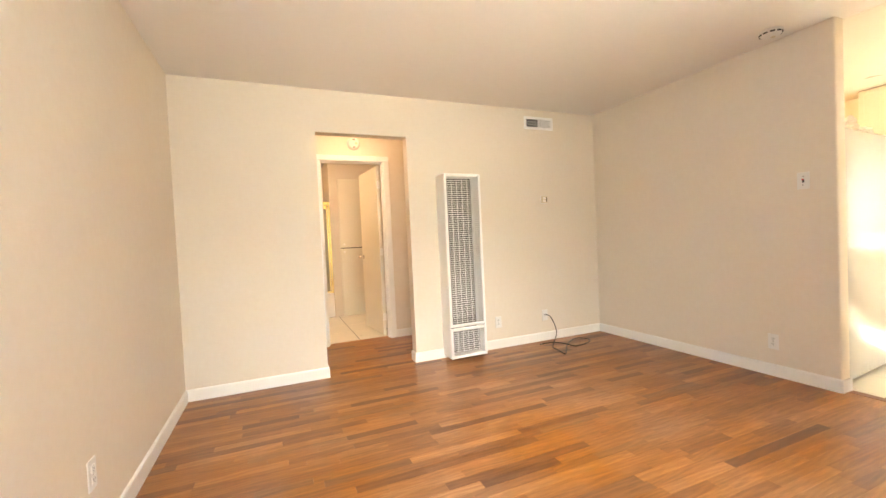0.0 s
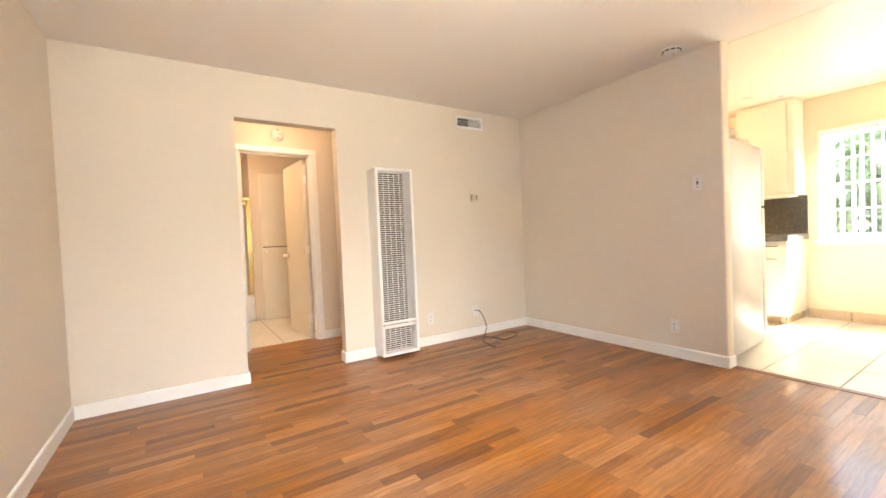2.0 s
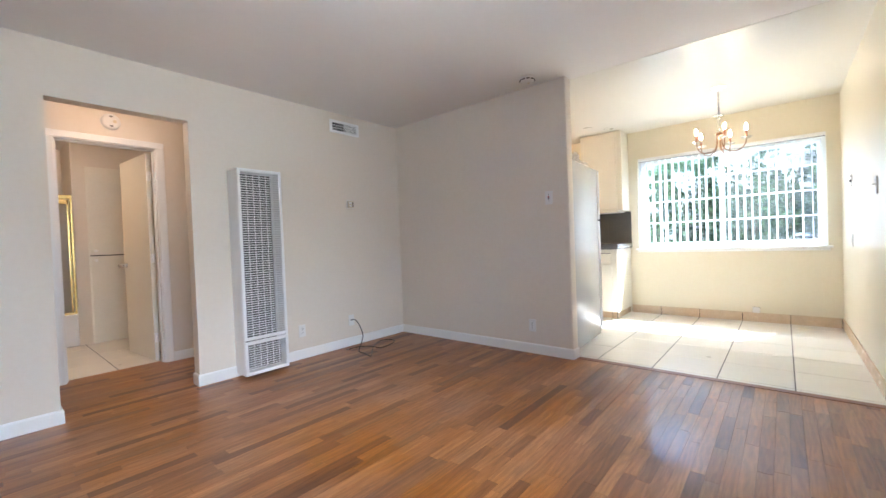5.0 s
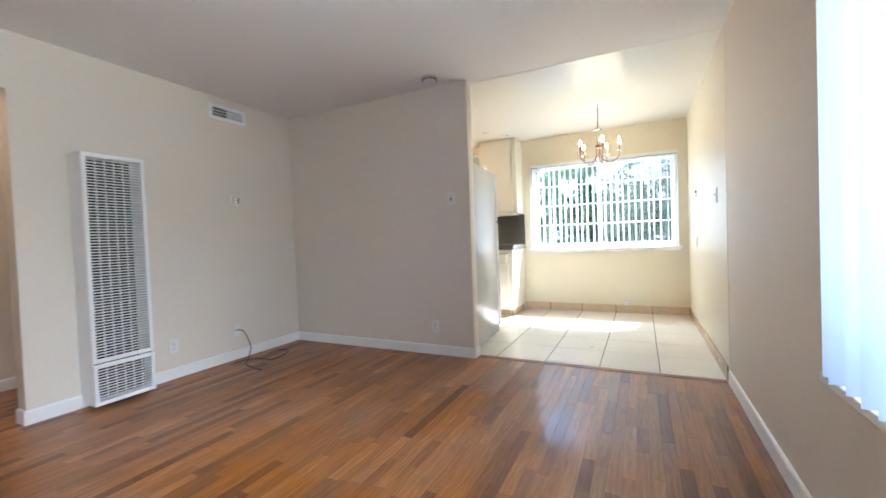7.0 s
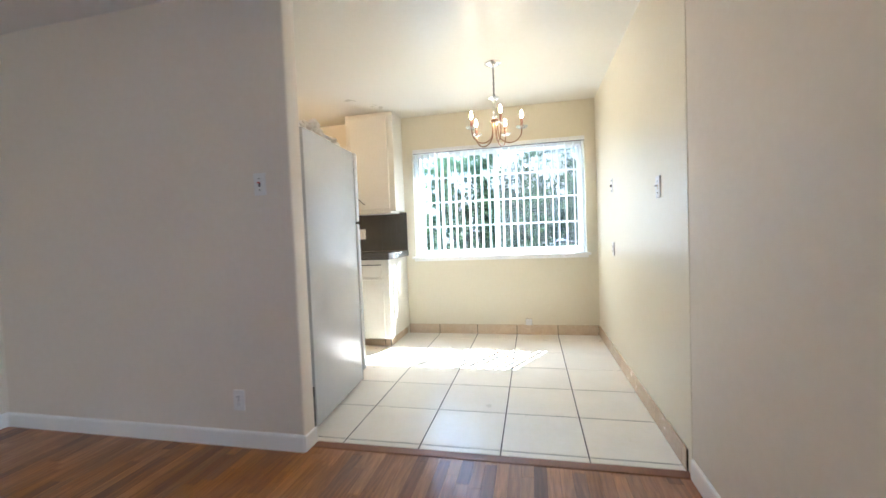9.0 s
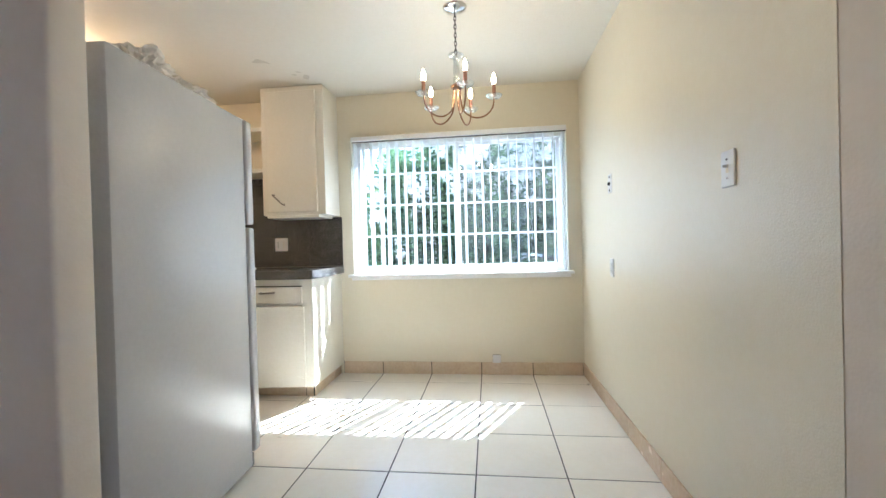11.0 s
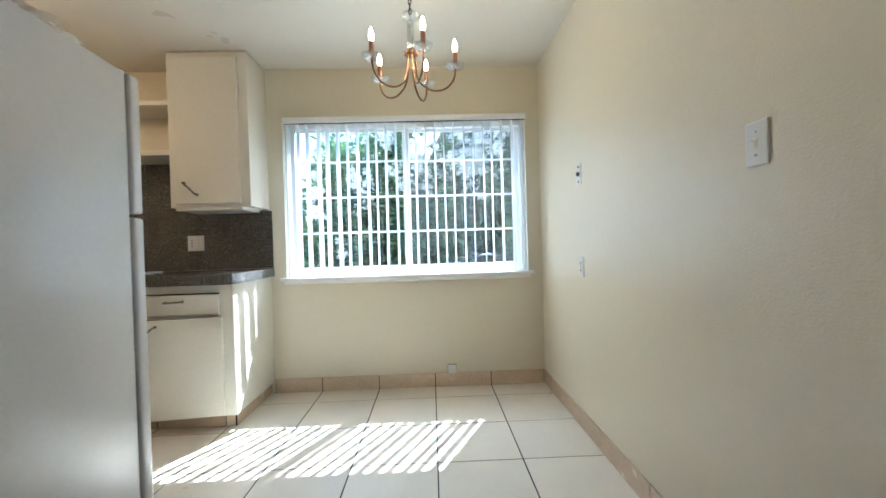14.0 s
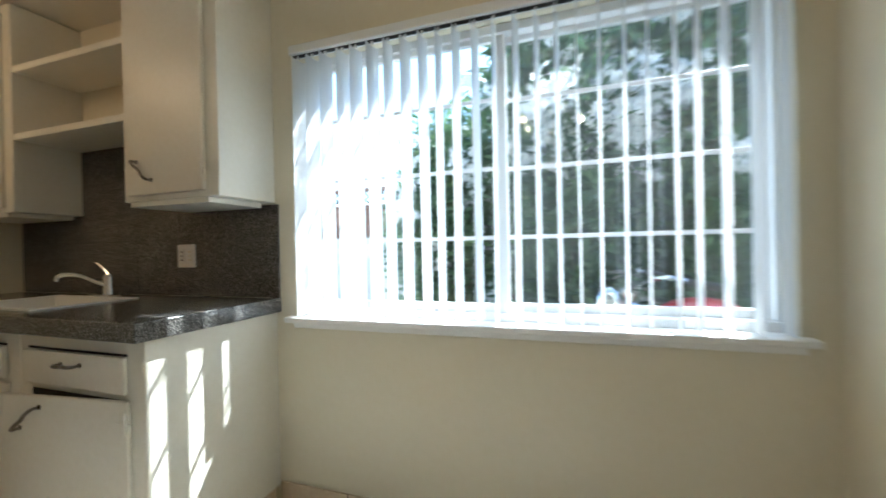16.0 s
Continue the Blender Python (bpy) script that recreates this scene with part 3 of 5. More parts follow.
# kitchen window: sliding vinyl window with horizontal bars
def sliding_window(name, across, z0, z1, to_world, bars, label):
    """across: width of the opening. Local x runs along the wall, y points outdoors from the inner wall face."""
    win = thing(name, to_world, label, "window", kind="structure")
    w, t0, t1, f = across, 0.055, 0.135, 0.036
    fr = box_part("window_frame", (0, t0, z1 - f), (w, t1, z1), VINYL, win, 0.003)
    box_part("window_frame", (0, t0, z0), (w, t1, z0 + f), VINYL, win, 0.003)
    box_part("window_frame", (0, t0, z0 + f), (f, t1, z1 - f), VINYL, win, 0.003)
    box_part("window_frame", (w - f, t0, z0 + f), (w, t1, z1 - f), VINYL, win, 0.003)
    s = 0.036
    for k, (a, b, y) in enumerate(((f - 0.004, w / 2 + 0.028, 0.068), (w / 2 - 0.028, w - f + 0.004, 0.100))):
        sash = box_part("sash", (a, y, z0 + f - 0.002), (a + s, y + 0.026, z1 - f + 0.002), VINYL, win, 0.003)
        box_part("sash_stile", (b - s, y, z0 + f - 0.002), (b, y + 0.026, z1 - f + 0.002), VINYL, sash, 0.003)
        box_part("sash_rail", (a + s, y, z0 + f - 0.002), (b - s, y + 0.026, z0 + f + s * 0.9), VINYL, sash, 0.003)
        box_part("sash_rail", (a + s, y, z1 - f - s * 0.6), (b - s, y + 0.026, z1 - f + 0.002), VINYL, sash, 0.003)
        pane = box_part("pane", (a + s, y + 0.011, z0 + f + s * 0.9), (b - s, y + 0.015, z1 - f - s * 0.6), GLASS, sash, 0.0, "clear glass pane")
        pane.visible_shadow = False
        for bz_ in bars:
            box_part("glazing_bar", (a + s, y + 0.004, bz_ - 0.008), (b - s, y + 0.0105, bz_ + 0.008), VINYL, sash, 0.001)
    latch = bmesh.new()
    cube_into(latch, (w / 2 - 0.022, 0.056, (z0 + z1) / 2 - 0.03), (w / 2 - 0.002, 0.067, (z0 + z1) / 2 + 0.03), 0.003)
    part("latch", latch, PLASTIC, win)
    return win


# local x runs towards -y, local y towards +x
KWIN = sliding_window("window_1", WE[1] - WE[0], WE[2], WE[3], pose(XE, WE[1], 0, 0, 0, -90), (1.20, 1.474, 1.748), "white vinyl sliding window with horizontal glazing bars")
screen = box_part("insect_screen", (0.94, 0.128, 0.915), (1.79, 0.130, 1.99), MESH, KWIN, 0.0, "fine grey insect screen")
screen.visible_shadow = False
SWIN = sliding_window("window_2", WS[1] - WS[0], WS[2], WS[3], pose(WS[1], YS, 0, 0, 0, 180), (), "white vinyl sliding window behind blinds")
sill = thing("window_sill_1", (XE, (WE[0] + WE[1]) / 2, WE[2]), "white painted wooden window sill", "window sill", kind="structure")
wl = (WE[1] - WE[0]) / 2
box_part("sill_board", (-0.055, -wl - 0.035, -0.022), (0.0, wl + 0.035, 0.002), TRIM, sill, 0.005, seg=2)
box_part("sill_inner", (0.0, -wl, -0.004), (0.056, wl, 0.002), TRIM, sill, 0.001)
box_part("apron_board", (-0.016, -wl - 0.015, -0.05), (0.0, wl + 0.015, -0.022), TRIM, sill, 0.003)
sill = thing("window_sill_2", ((WS[0] + WS[1]) / 2, YS, WS[2]), "white painted wooden window sill", "window sill", kind="structure")
wl = (WS[1] - WS[0]) / 2
box_part("sill_board", (-wl - 0.035, 0.0, -0.026), (wl + 0.035, 0.075, 0.002), TRIM, sill, 0.005, seg=2)
box_part("sill_inner", (-wl, -0.056, -0.004), (wl, 0.0, 0.002), TRIM, sill, 0.001)
box_part("apron_board", (-wl - 0.015, 0.0, -0.055), (wl + 0.015, 0.016, -0.026), TRIM, sill, 0.003)


# vertical blinds
def slat_mesh(h, vinyl, w=0.089):
    """A gently curved vinyl vane that hangs from z = 0."""
    bm = bmesh.new()
    rows = []
    for z in (0.0, -0.03, -h * 0.5, -h):
        rows.append([bm.verts.new(((u - 0.5) * w, 0.006 * (1 - (2 * u - 1) ** 2), z)) for u in (0, 0.2, 0.4, 0.6, 0.8, 1.0)])
    for a, b in zip(rows, rows[1:]):
        for i in range(5):
            bm.faces.new((a[i], a[i + 1], b[i + 1], b[i]))
    me = finish(bm, "vane", vinyl, True)
    return me


def vertical_blind(name, at, length, drop, count, angle, label, jitter, vinyl):
    """Local x runs along the wall; vanes turned by angle from the wall."""
    bl = thing(name, at, label, "blinds")
    bm = bmesh.new()
    cube_into(bm, (0, -0.028, -0.04), (length, 0.028, 0.0), 0.004)
    part("headrail", bm, VINYL, bl)
    box_part("track_slot", (0.004, -0.012, -0.0425), (length - 0.004, 0.012, -0.0405), DARK, bl, 0.0)
    me = slat_mesh(drop, vinyl)
    rnd = random.Random(name)
    for i in range(count):
        ob = new("vane", me)
        ob.parent = bl
        x = 0.035 + (length - 0.07) * i / (count - 1) + rnd.uniform(-jitter, jitter)
        ob.matrix_local = pose(x, 0, -0.055, rnd.uniform(-0.3, 0.3), rnd.uniform(-0.25, 0.25), angle + rnd.uniform(-5, 5))
        bm = bmesh.new()
        cube_into(bm, (-0.006, -0.003, 0.0), (0.006, 0.003, 0.02))
        c = part("clip", bm, PLASTIC, ob)
    return bl


vertical_blind("vertical_blind", pose(XE - 0.032, 1.85, 2.06, 0, 0, -90), 1.815, 1.125, 25, 87, "white vinyl vertical blind turned open, over the kitchen window", 0.006, SLAT)
vertical_blind("vertical_blind", pose(1.81, YS + 0.05, 2.10, 0, 0, 180), 2.15, 1.40, 29, 77, "vertical blind coloured for blue sky light, turned open, over the living room window", 0.002, SLAT_S)


# ---- living room things ----
def duplex_plate(parent):
    """Local: plate in the xz plane, facing -y."""
    box_part("cover_plate", (-0.035, -0.006, -0.057), (0.035, 0.0, 0.057), PLASTIC, parent, 0.003, seg=2)
    for z in (-0.02, 0.02):
        bm = bmesh.new()
        cube_into(bm, (-0.016, -0.0085, z - 0.014), (0.016, -0.005, z + 0.014), 0.003)
        r = part("receptacle", bm, PLASTIC, parent)
        for x in (-0.006, 0.006):
            box_part("slot", (x - 0.0012, -0.0092, z - 0.003), (x + 0.0012, -0.0084, z + 0.007), DARK, r, 0.0)
        box_part("slot", (-0.002, -0.0092, z - 0.010), (0.002, -0.0084, z - 0.006), DARK, r, 0.0)
    bm = bmesh.new()
    cyl_into(bm, (0, -0.005, 0), (0, -0.008, 0), 0.003, seg=8)
    part("screw", bm, NICKEL, parent)


def outlet(at, label):
    o = thing("wall_outlet", at, label, "outlet", "wall outlets")
    duplex_plate(o)
    return o


outlet(pose(2.26, YN, 0.265), "white duplex outlet on the heater wall")
outlet(pose(XP, 2.17, 0.258, 0, 0, -90), "white duplex outlet low on the partition")
outlet(pose(XW, 2.26, 0.325, 0, 0, 90), "white duplex outlet low on the west wall")


def toggle_plate(name, at, label, toggle_mat, z_up=0.012, group="wall switches"):
    o = thing(name, at, label, "light switch", group)
    box_part("cover_plate", (-0.036, -0.007, -0.058), (0.036, 0.0, 0.058), PLASTIC, o, 0.004, seg=2)
    box_part("toggle_slot", (-0.006, -0.008, -0.013), (0.006, -0.0065, 0.013), IVORY if toggle_mat is not RED else DARK, o, 0.0)
    bm = bmesh.new()
    cube_into(bm, (-0.004, -0.022, -0.004 + z_up - 0.004), (0.004, -0.006, 0.004 + z_up - 0.004), 0.001)
    part("toggle", bm, toggle_mat, o)
    for z in (-0.03, 0.03):
        bm = bmesh.new()
        cyl_into(bm, (0, -0.006, z), (0, -0.009, z), 0.0035, seg=10)
        part("screw", bm, NICKEL, o)
    return o


toggle_plate("light_switch", pose(XP, 1.965, 1.418, 0, 0, -90), "white wall switch with a small red toggle", RED)
toggle_plate("light_switch", pose(4.052, YS + 0.002, 1.322, 0, 0, 180), "white toggle light switch on the textured kitchen wall", PLASTIC)

# wall furnace
HX, HY0, HZ = 1.833, YN, 0.03
heater = thing("wall_heater", (HX, HY0, HZ), "tall white wall furnace with a slotted front grille", "heater")
HW, HD, HH = 0.186, 0.19, 1.695
bm = bmesh.new()
cube_into(bm, (-HW, -HD + 0.02, 0), (-HW + 0.012, 0.0, HH), 0.003)
cube_into(bm, (HW - 0.012, -HD + 0.02, 0), (HW, 0.0, HH), 0.003)
cube_into(bm, (-HW + 0.012, -HD + 0.02, HH - 0.012), (HW - 0.012, 0.0, HH), 0.002)
cube_into(bm, (-HW + 0.012, -HD + 0.02, 0.0), (HW - 0.012, 0.0, 0.012), 0.002)
part("casing", bm, ENAMEL, heater)
# Interior panels coloured near black for the shade behind the slots.
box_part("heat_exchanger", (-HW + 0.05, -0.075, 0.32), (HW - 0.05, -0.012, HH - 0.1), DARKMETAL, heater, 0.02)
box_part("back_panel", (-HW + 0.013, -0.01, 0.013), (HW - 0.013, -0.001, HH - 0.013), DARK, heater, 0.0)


def grille(x0, x1, z0, z1, rows, cols, parent, y, label):
    """A pressed grille: frame, thin level blades and upright ribs, with open slots between."""
    fw = 0.026
    fr = bmesh.new()
    cube_into(fr, (x0, y, z0), (x0 + fw, y + 0.02, z1), 0.004)
    cube_into(fr, (x1 - fw, y, z0), (x1, y + 0.02, z1), 0.004)
    cube_into(fr, (x0 + fw, y, z1 - fw), (x1 - fw, y + 0.02, z1), 0.004)
    cube_into(fr, (x0 + fw, y, z0), (x1 - fw, y + 0.02, z0 + fw), 0.004)
    g = part("grille_frame", fr, ENAMEL, parent, label)
    a0, a1, c0, c1 = x0 + fw, x1 - fw, z0 + fw, z1 - fw
    pitch = (c1 - c0) / rows
    bm = bmesh.new()
    cube_into(bm, (a0, 0, -pitch * 0.16), (a1, 0.004, pitch * 0.16))
    blade = finish(bm, "blade", ENAMEL)
    for i in range(rows + 1):
        ob = new("blade", blade)
        ob.parent = g
        ob.matrix_local = pose(0, y + 0.004, c0 + i * pitch)
    bm = bmesh.new()
    cube_into(bm, (-0.002, 0, c0), (0.002, 0.006, c1))
    rib = finish(bm, "rib", ENAMEL)
    for i in range(1, cols):
        ob = new("rib", rib)
        ob.parent = g
        ob.matrix_local = pose(a0 + (a1 - a0) * i / cols, y + 0.013, 0)
    return g


grille(-HW, HW, 0.285, HH, 70, 6, heater, -HD, "")
grille(-HW, HW, 0.0, 0.278, 12, 6, heater, -HD - 0.004, "hinged lower grille")
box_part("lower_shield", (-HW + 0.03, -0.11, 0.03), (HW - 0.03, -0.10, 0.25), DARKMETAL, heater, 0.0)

# air register near the ceiling
vent = thing("air_vent", (2.845, YN, 2.30), "white wall register with half-open louvres", "air vent")
bm = bmesh.new()
x0, x1, z0, z1 = -0.182, 0.182, -0.066, 0.066
for lo, hi in (((x0, -0.014, z0), (x0 + 0.03, 0, z1)), ((x1 - 0.03, -0.014, z0), (x1, 0, z1)), ((x0 + 0.03, -0.014, z1 - 0.026), (x1 - 0.03, 0, z1)),
               ((x0 + 0.03, -0.014, z0), (x1 - 0.03, 0, z0 + 0.026))):
    cube_into(bm, lo, hi, 0.004)
part("frame", bm, ENAMEL, vent)
# Dark sheet over the wall stands for the shaded duct behind the louvres.
box_part("duct_shade", (x0 + 0.03, -0.002, z0 + 0.026), (x1 - 0.03, -0.0005, z1 - 0.026), DARK, vent, 0.0)
bm = bmesh.new()
cube_into(bm, (-0.0007, -0.005, z0 + 0.026), (0.0007, 0.005, z1 - 0.026))
lou = finish(bm, "louvre", ENAMEL)
for i in range(24):
    ob = new("louvre", lou)
    ob.parent = vent
    ob.matrix_local = pose(x0 + 0.037 + i * 0.0126, -0.0075, 0, 0, 0, -36 if i < 11 else 8)
for z in (-0.013, 0.013):
    box_part("cross_bar", (x0 + 0.03, -0.006, z - 0.002), (x1 - 0.03, -0.003, z + 0.002), ENAMEL, vent, 0.0)
bm = bmesh.new()
cube_into(bm, (x1 - 0.012, -0.024, -0.012), (x1 - 0.006, -0.013, 0.012), 0.001)
part("lever", bm, ENAMEL, vent)

# thermostat
th = thing("thermostat", (2.877, YN, 1.498), "small yellowed rectangular thermostat", "thermostat")
box_part("base_plate", (-0.042, -0.006, -0.043), (0.042, 0, 0.043), PLASTIC, th, 0.002)
box_part("housing", (-0.038, -0.028, -0.036), (0.030, -0.006, 0.036), IVORY, th, 0.004, seg=2)
box_part("scale_window", (-0.026, -0.0292, 0.004), (0.006, -0.0278, 0.024), TRIM, th, 0.0)
box_part("scale_window", (-0.026, -0.0292, -0.024), (0.006, -0.0278, -0.006), TRIM, th, 0.0)
box_part("lever", (0.012, -0.036, -0.022), (0.018, -0.028, 0.022), DARK, th, 0.001)

# cable outlet and the black cable on the floor
jack = thing("cable_plate", (2.832, YN, 0.27), "white wall plate with two cable sockets", "wall plate")
box_part("cover_plate", (-0.035, -0.006, -0.057), (0.035, 0, 0.057), PLASTIC, jack, 0.003, seg=2)
for x in (-0.011, 0.013):
    bm = bmesh.new()
    cyl_into(bm, (x, -0.005, 0.004), (x, -0.018, 0.004), 0.006, seg=10)
    part("socket", bm, DARK if x > 0 else NICKEL, jack)
bm = bmesh.new()
cab_pts = [(2.845, 3.875, 0.274), (2.856, 3.84, 0.262), (2.862, 3.79, 0.20), (2.845, 3.73, 0.125), (2.79, 3.69, 0.06), (2.725, 3.645, 0.012), (2.70, 3.61, 0.007),
           (2.69, 3.52, 0.006), (2.66, 3.40, 0.006), (2.685, 3.40, 0.007), (2.77, 3.50, 0.008), (2.906, 3.634, 0.014), (3.065, 3.739, 0.012), (3.17, 3.755, 0.008),
           (3.21, 3.69, 0.006), (3.17, 3.61, 0.006), (3.04, 3.555, 0.006), (2.92, 3.545, 0.006), (2.865, 3.62, 0.02), (2.86, 3.73, 0.008), (2.80, 3.775, 0.006), (2.69, 3.775, 0.006)]
tube_into(bm, spline(cab_pts, 6), 0.0045, 6)
cable = thing("coax_cable", (0, 0, 0), "loose black coaxial cable lying on the oak floor", "cable")
part("wire", bm, BLACK, cable, "", True)
bm = bmesh.new()
cyl_into(bm, (2.69, 3.775, 0.007), (2.668, 3.773, 0.007), 0.0065, seg=10)
part("connector", bm, NICKEL, cable, "metal cable connector")


def smoke_alarm(name, at, r, label, slots=10):
    """Local: hangs from z = 0 downwards."""
    s = thing(name, at, label, "smoke alarm")
    bm = bmesh.new()
    lathe_into(bm, [(0, -0.034), (r * 0.55, -0.034), (r * 0.8, -0.031), (r * 0.93, -0.022), (r * 0.95, -0.012), (r, -0.010), (r, 0), (0, 0)], seg=32)
    part("housing", bm, PLASTIC, s, "", True)
    for k in range(slots):
        a = 2 * math.pi * k / slots
        bm = bmesh.new()
        cube_into(bm, (r * 0.86, -r * 0.2, -0.025), (r * 0.952, r * 0.2, -0.0165))
        part("sensor_slot", bm, DARK, s, at=pose(0, 0, 0, 0, 0, math.degrees(a)))
    bm = bmesh.new()
    lathe_into(bm, [(0, -0.0375), (0.012, -0.037), (0.014, -0.034), (0.014, -0.030)], (r * 0.35, 0, 0), 14)
    part("test_button", bm, IVORY, s, "", True)
    return s


smoke_alarm("smoke_alarm", (3.40, 2.04, H), 0.068, "round white smoke alarm on the ceiling")
hall_alarm = smoke_alarm("smoke_alarm", pose(1.095, YH, 2.25, -90), 0.072, "round white smoke alarm on the hall wall above the door", 0)
for dz in (-0.042, 0.042):
    bm = bmesh.new()
    cube_into(bm, (-0.012, dz - 0.006, -0.0375), (0.012, dz + 0.006, -0.033), 0.001)
    part("indicator", bm, GASKET, hall_alarm)


def dome_lamp(at, label):
    s = thing("ceiling_lamp", at, label, "ceiling lamp")
    bm = bmesh.new()
    lathe_into(bm, [(0.0, -0.02), (0.14, -0.02), (0.15, -0.012), (0.15, 0), (0, 0)], seg=28)
    part("lamp_base", bm, BRASS, s, "", True)
    bm = bmesh.new()
    lathe_into(bm, [(0, -0.1), (0.05, -0.096), (0.095, -0.078), (0.125, -0.05), (0.135, -0.021), (0.0, -0.0205)], seg=28)
    sh = part("glass_shade", bm, DIFFUSER, s, "glowing frosted glass shade", True)
    sh.visible_shadow = False
    return s


dome_lamp((1.0, 4.40, H), "lit frosted dome lamp on the hall ceiling")
dome_lamp((0.4, 5.9, H), "lit frosted dome lamp on the bathroom ceiling")
dome_lamp((4.9, 3.3, H - 0.002), "lit frosted dome lamp on the kitchen ceiling")


# ---- kitchen things ----
FZ = 1.757
fridge = thing("refrigerator", (3.787, 1.824, 0, 0, 0, 4.2), "white top-freezer refrigerator with a pebbled side", "refrigerator")
bm = bmesh.new()
cube_into(bm, (0.0, 0.0, 0.03), (0.772, 0.74, FZ), 0.008, 2)
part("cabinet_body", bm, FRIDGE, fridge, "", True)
for z0, z1, nm in ((0.09, 1.222, "fridge_door"), (1.236, FZ + 0.005, "freezer_door")):
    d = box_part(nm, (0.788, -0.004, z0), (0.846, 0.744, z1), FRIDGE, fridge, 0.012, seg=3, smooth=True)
    box_part("gasket", (0.773, 0.012, z0 + 0.015), (0.7875, 0.728, z1 - 0.015), GASKET, d, 0.0)
    hz0, hz1 = (0.75, 1.17) if nm == "fridge_door" else (1.27, 1.52)
    bm = bmesh.new()
    cube_into(bm, (0.847, 0.66, hz0), (0.876, 0.69, hz1), 0.006, 2)
    part("handle", bm, ENAMEL, d, "", True)
# Dark box placed low in the rear gap, for its shade.
box_part("rear_gap_shade", (-0.02, 0.006, 0.03), (-0.001, 0.735, 0.27), DARK, fridge, 0.004)
box_part("toe_grille", (0.7725, 0.01, 0.02), (0.80, 0.73, 0.085), GASKET, fridge, 0.002)
for x in (0.04, 0.70):
    for y in (0.05, 0.66):
        bm = bmesh.new()
        cyl_into(bm, (x, y, 0.0), (x, y, 0.031), 0.018, seg=10)
        part("foot", bm, GASKET, fridge)
bm = bmesh.new()
cube_into(bm, (0.79, 0.03, FZ + 0.004), (0.835, 0.09, FZ + 0.02), 0.003)
part("hinge_cover", bm, ENAMEL, fridge)


def crumpled_bag(at, sx, sy, sz, seed, label):
    bm = bmesh.new()
    bmesh.ops.create_icosphere(bm, subdivisions=4, radius=1.0)
    for v in bm.verts:
        n1 = noise.noise(v.co * 1.7 + Vector((seed, 0, 0)))
        n2 = abs(noise.noise(v.co * 4.2 + Vector((0, seed, 0))))
        n3 = abs(noise.noise(v.co * 9.0 + Vector((0, 0, seed))))
        k = 0.8 + 0.45 * n1 + 0.5 * n2 + 0.2 * n3
        v.co = Vector((v.co.x * sx * k, v.co.y * sy * k, max(0.0, (v.co.z * k + 0.45) * sz)))
    ob = new("plastic_bag", finish(bm, "plastic_bag", BAG))
    ob.matrix_world = pose(*at)
    return tagged(ob, label, "plastic bag", "bags on the refrigerator")


crumpled_bag((4.05, 1.955, FZ + 0.001, 0, 0, 20), 0.13, 0.09, 0.075, 3.1, "crumpled clear plastic bag lying on the refrigerator")
crumpled_bag((4.27, 1.965, FZ + 0.001, 0, 0, -12), 0.12, 0.08, 0.05, 8.4, "flattened clear plastic bag lying on the refrigerator")


def bow_handle(parent, a, b, out, mat=None):
    """A wavy pull between the feet a and b, standing off along out."""
    a, b, o = Vector(a), Vector(b), Vector(out)
    bm = bmesh.new()
    pts = [a, a + o * 0.024, a.lerp(b, 0.25) + o * 0.03, a.lerp(b, 0.5) + o * 0.024, a.lerp(b, 0.75) + o * 0.03, b + o * 0.024, b]
    s = spline(pts, 5)
    tube_into(bm, s, [0.0045 + 0.002 * math.sin(math.pi * i / (len(s) - 1)) for i in range(len(s))], 8)
    for p in (a, b):
        cyl_into(bm, p, p + o * 0.004, 0.009, 0.007, 12)
    return part("handle", bm, mat or NICKEL, parent, "tarnished wavy metal pull", True)


def face_hinge(parent, p, y_dir):
    """An exposed hinge, painted over, on the face at x = p.x that looks to -x: knuckle, short frame leaf, long pointed door leaf."""
    bm = bmesh.new()
    x, y, z = p
    cyl_into(bm, (x - 0.005, y, z - 0.03), (x - 0.005, y, z + 0.03), 0.005, seg=8)
    for dz in (-0.033, 0.033):
        bmesh.ops.create_uvsphere(bm, u_segments=8, v_segments=6, radius=0.006, matrix=Matrix.Translation((x - 0.005, y, z + dz)))
    for side, reach, tip in ((y_dir, 0.02, 0.05), (-y_dir, 0.012, 0.022)):
        for dz in (-0.016, 0.016):
            cube_into(bm, (x - 0.0035, min(y, y + side * reach), z + dz - 0.009), (x - 0.0005, max(y, y + side * reach), z + dz + 0.009), 0.001)
        cube_into(bm, (x - 0.003, min(y, y + side * tip), z - 0.0035), (x - 0.0005, max(y, y + side * tip), z + 0.0035), 0.001)
    return part("hinge", bm, CAB, parent, "painted-over ornamental face hinge")


CX, CY0 = 5.50, 1.985


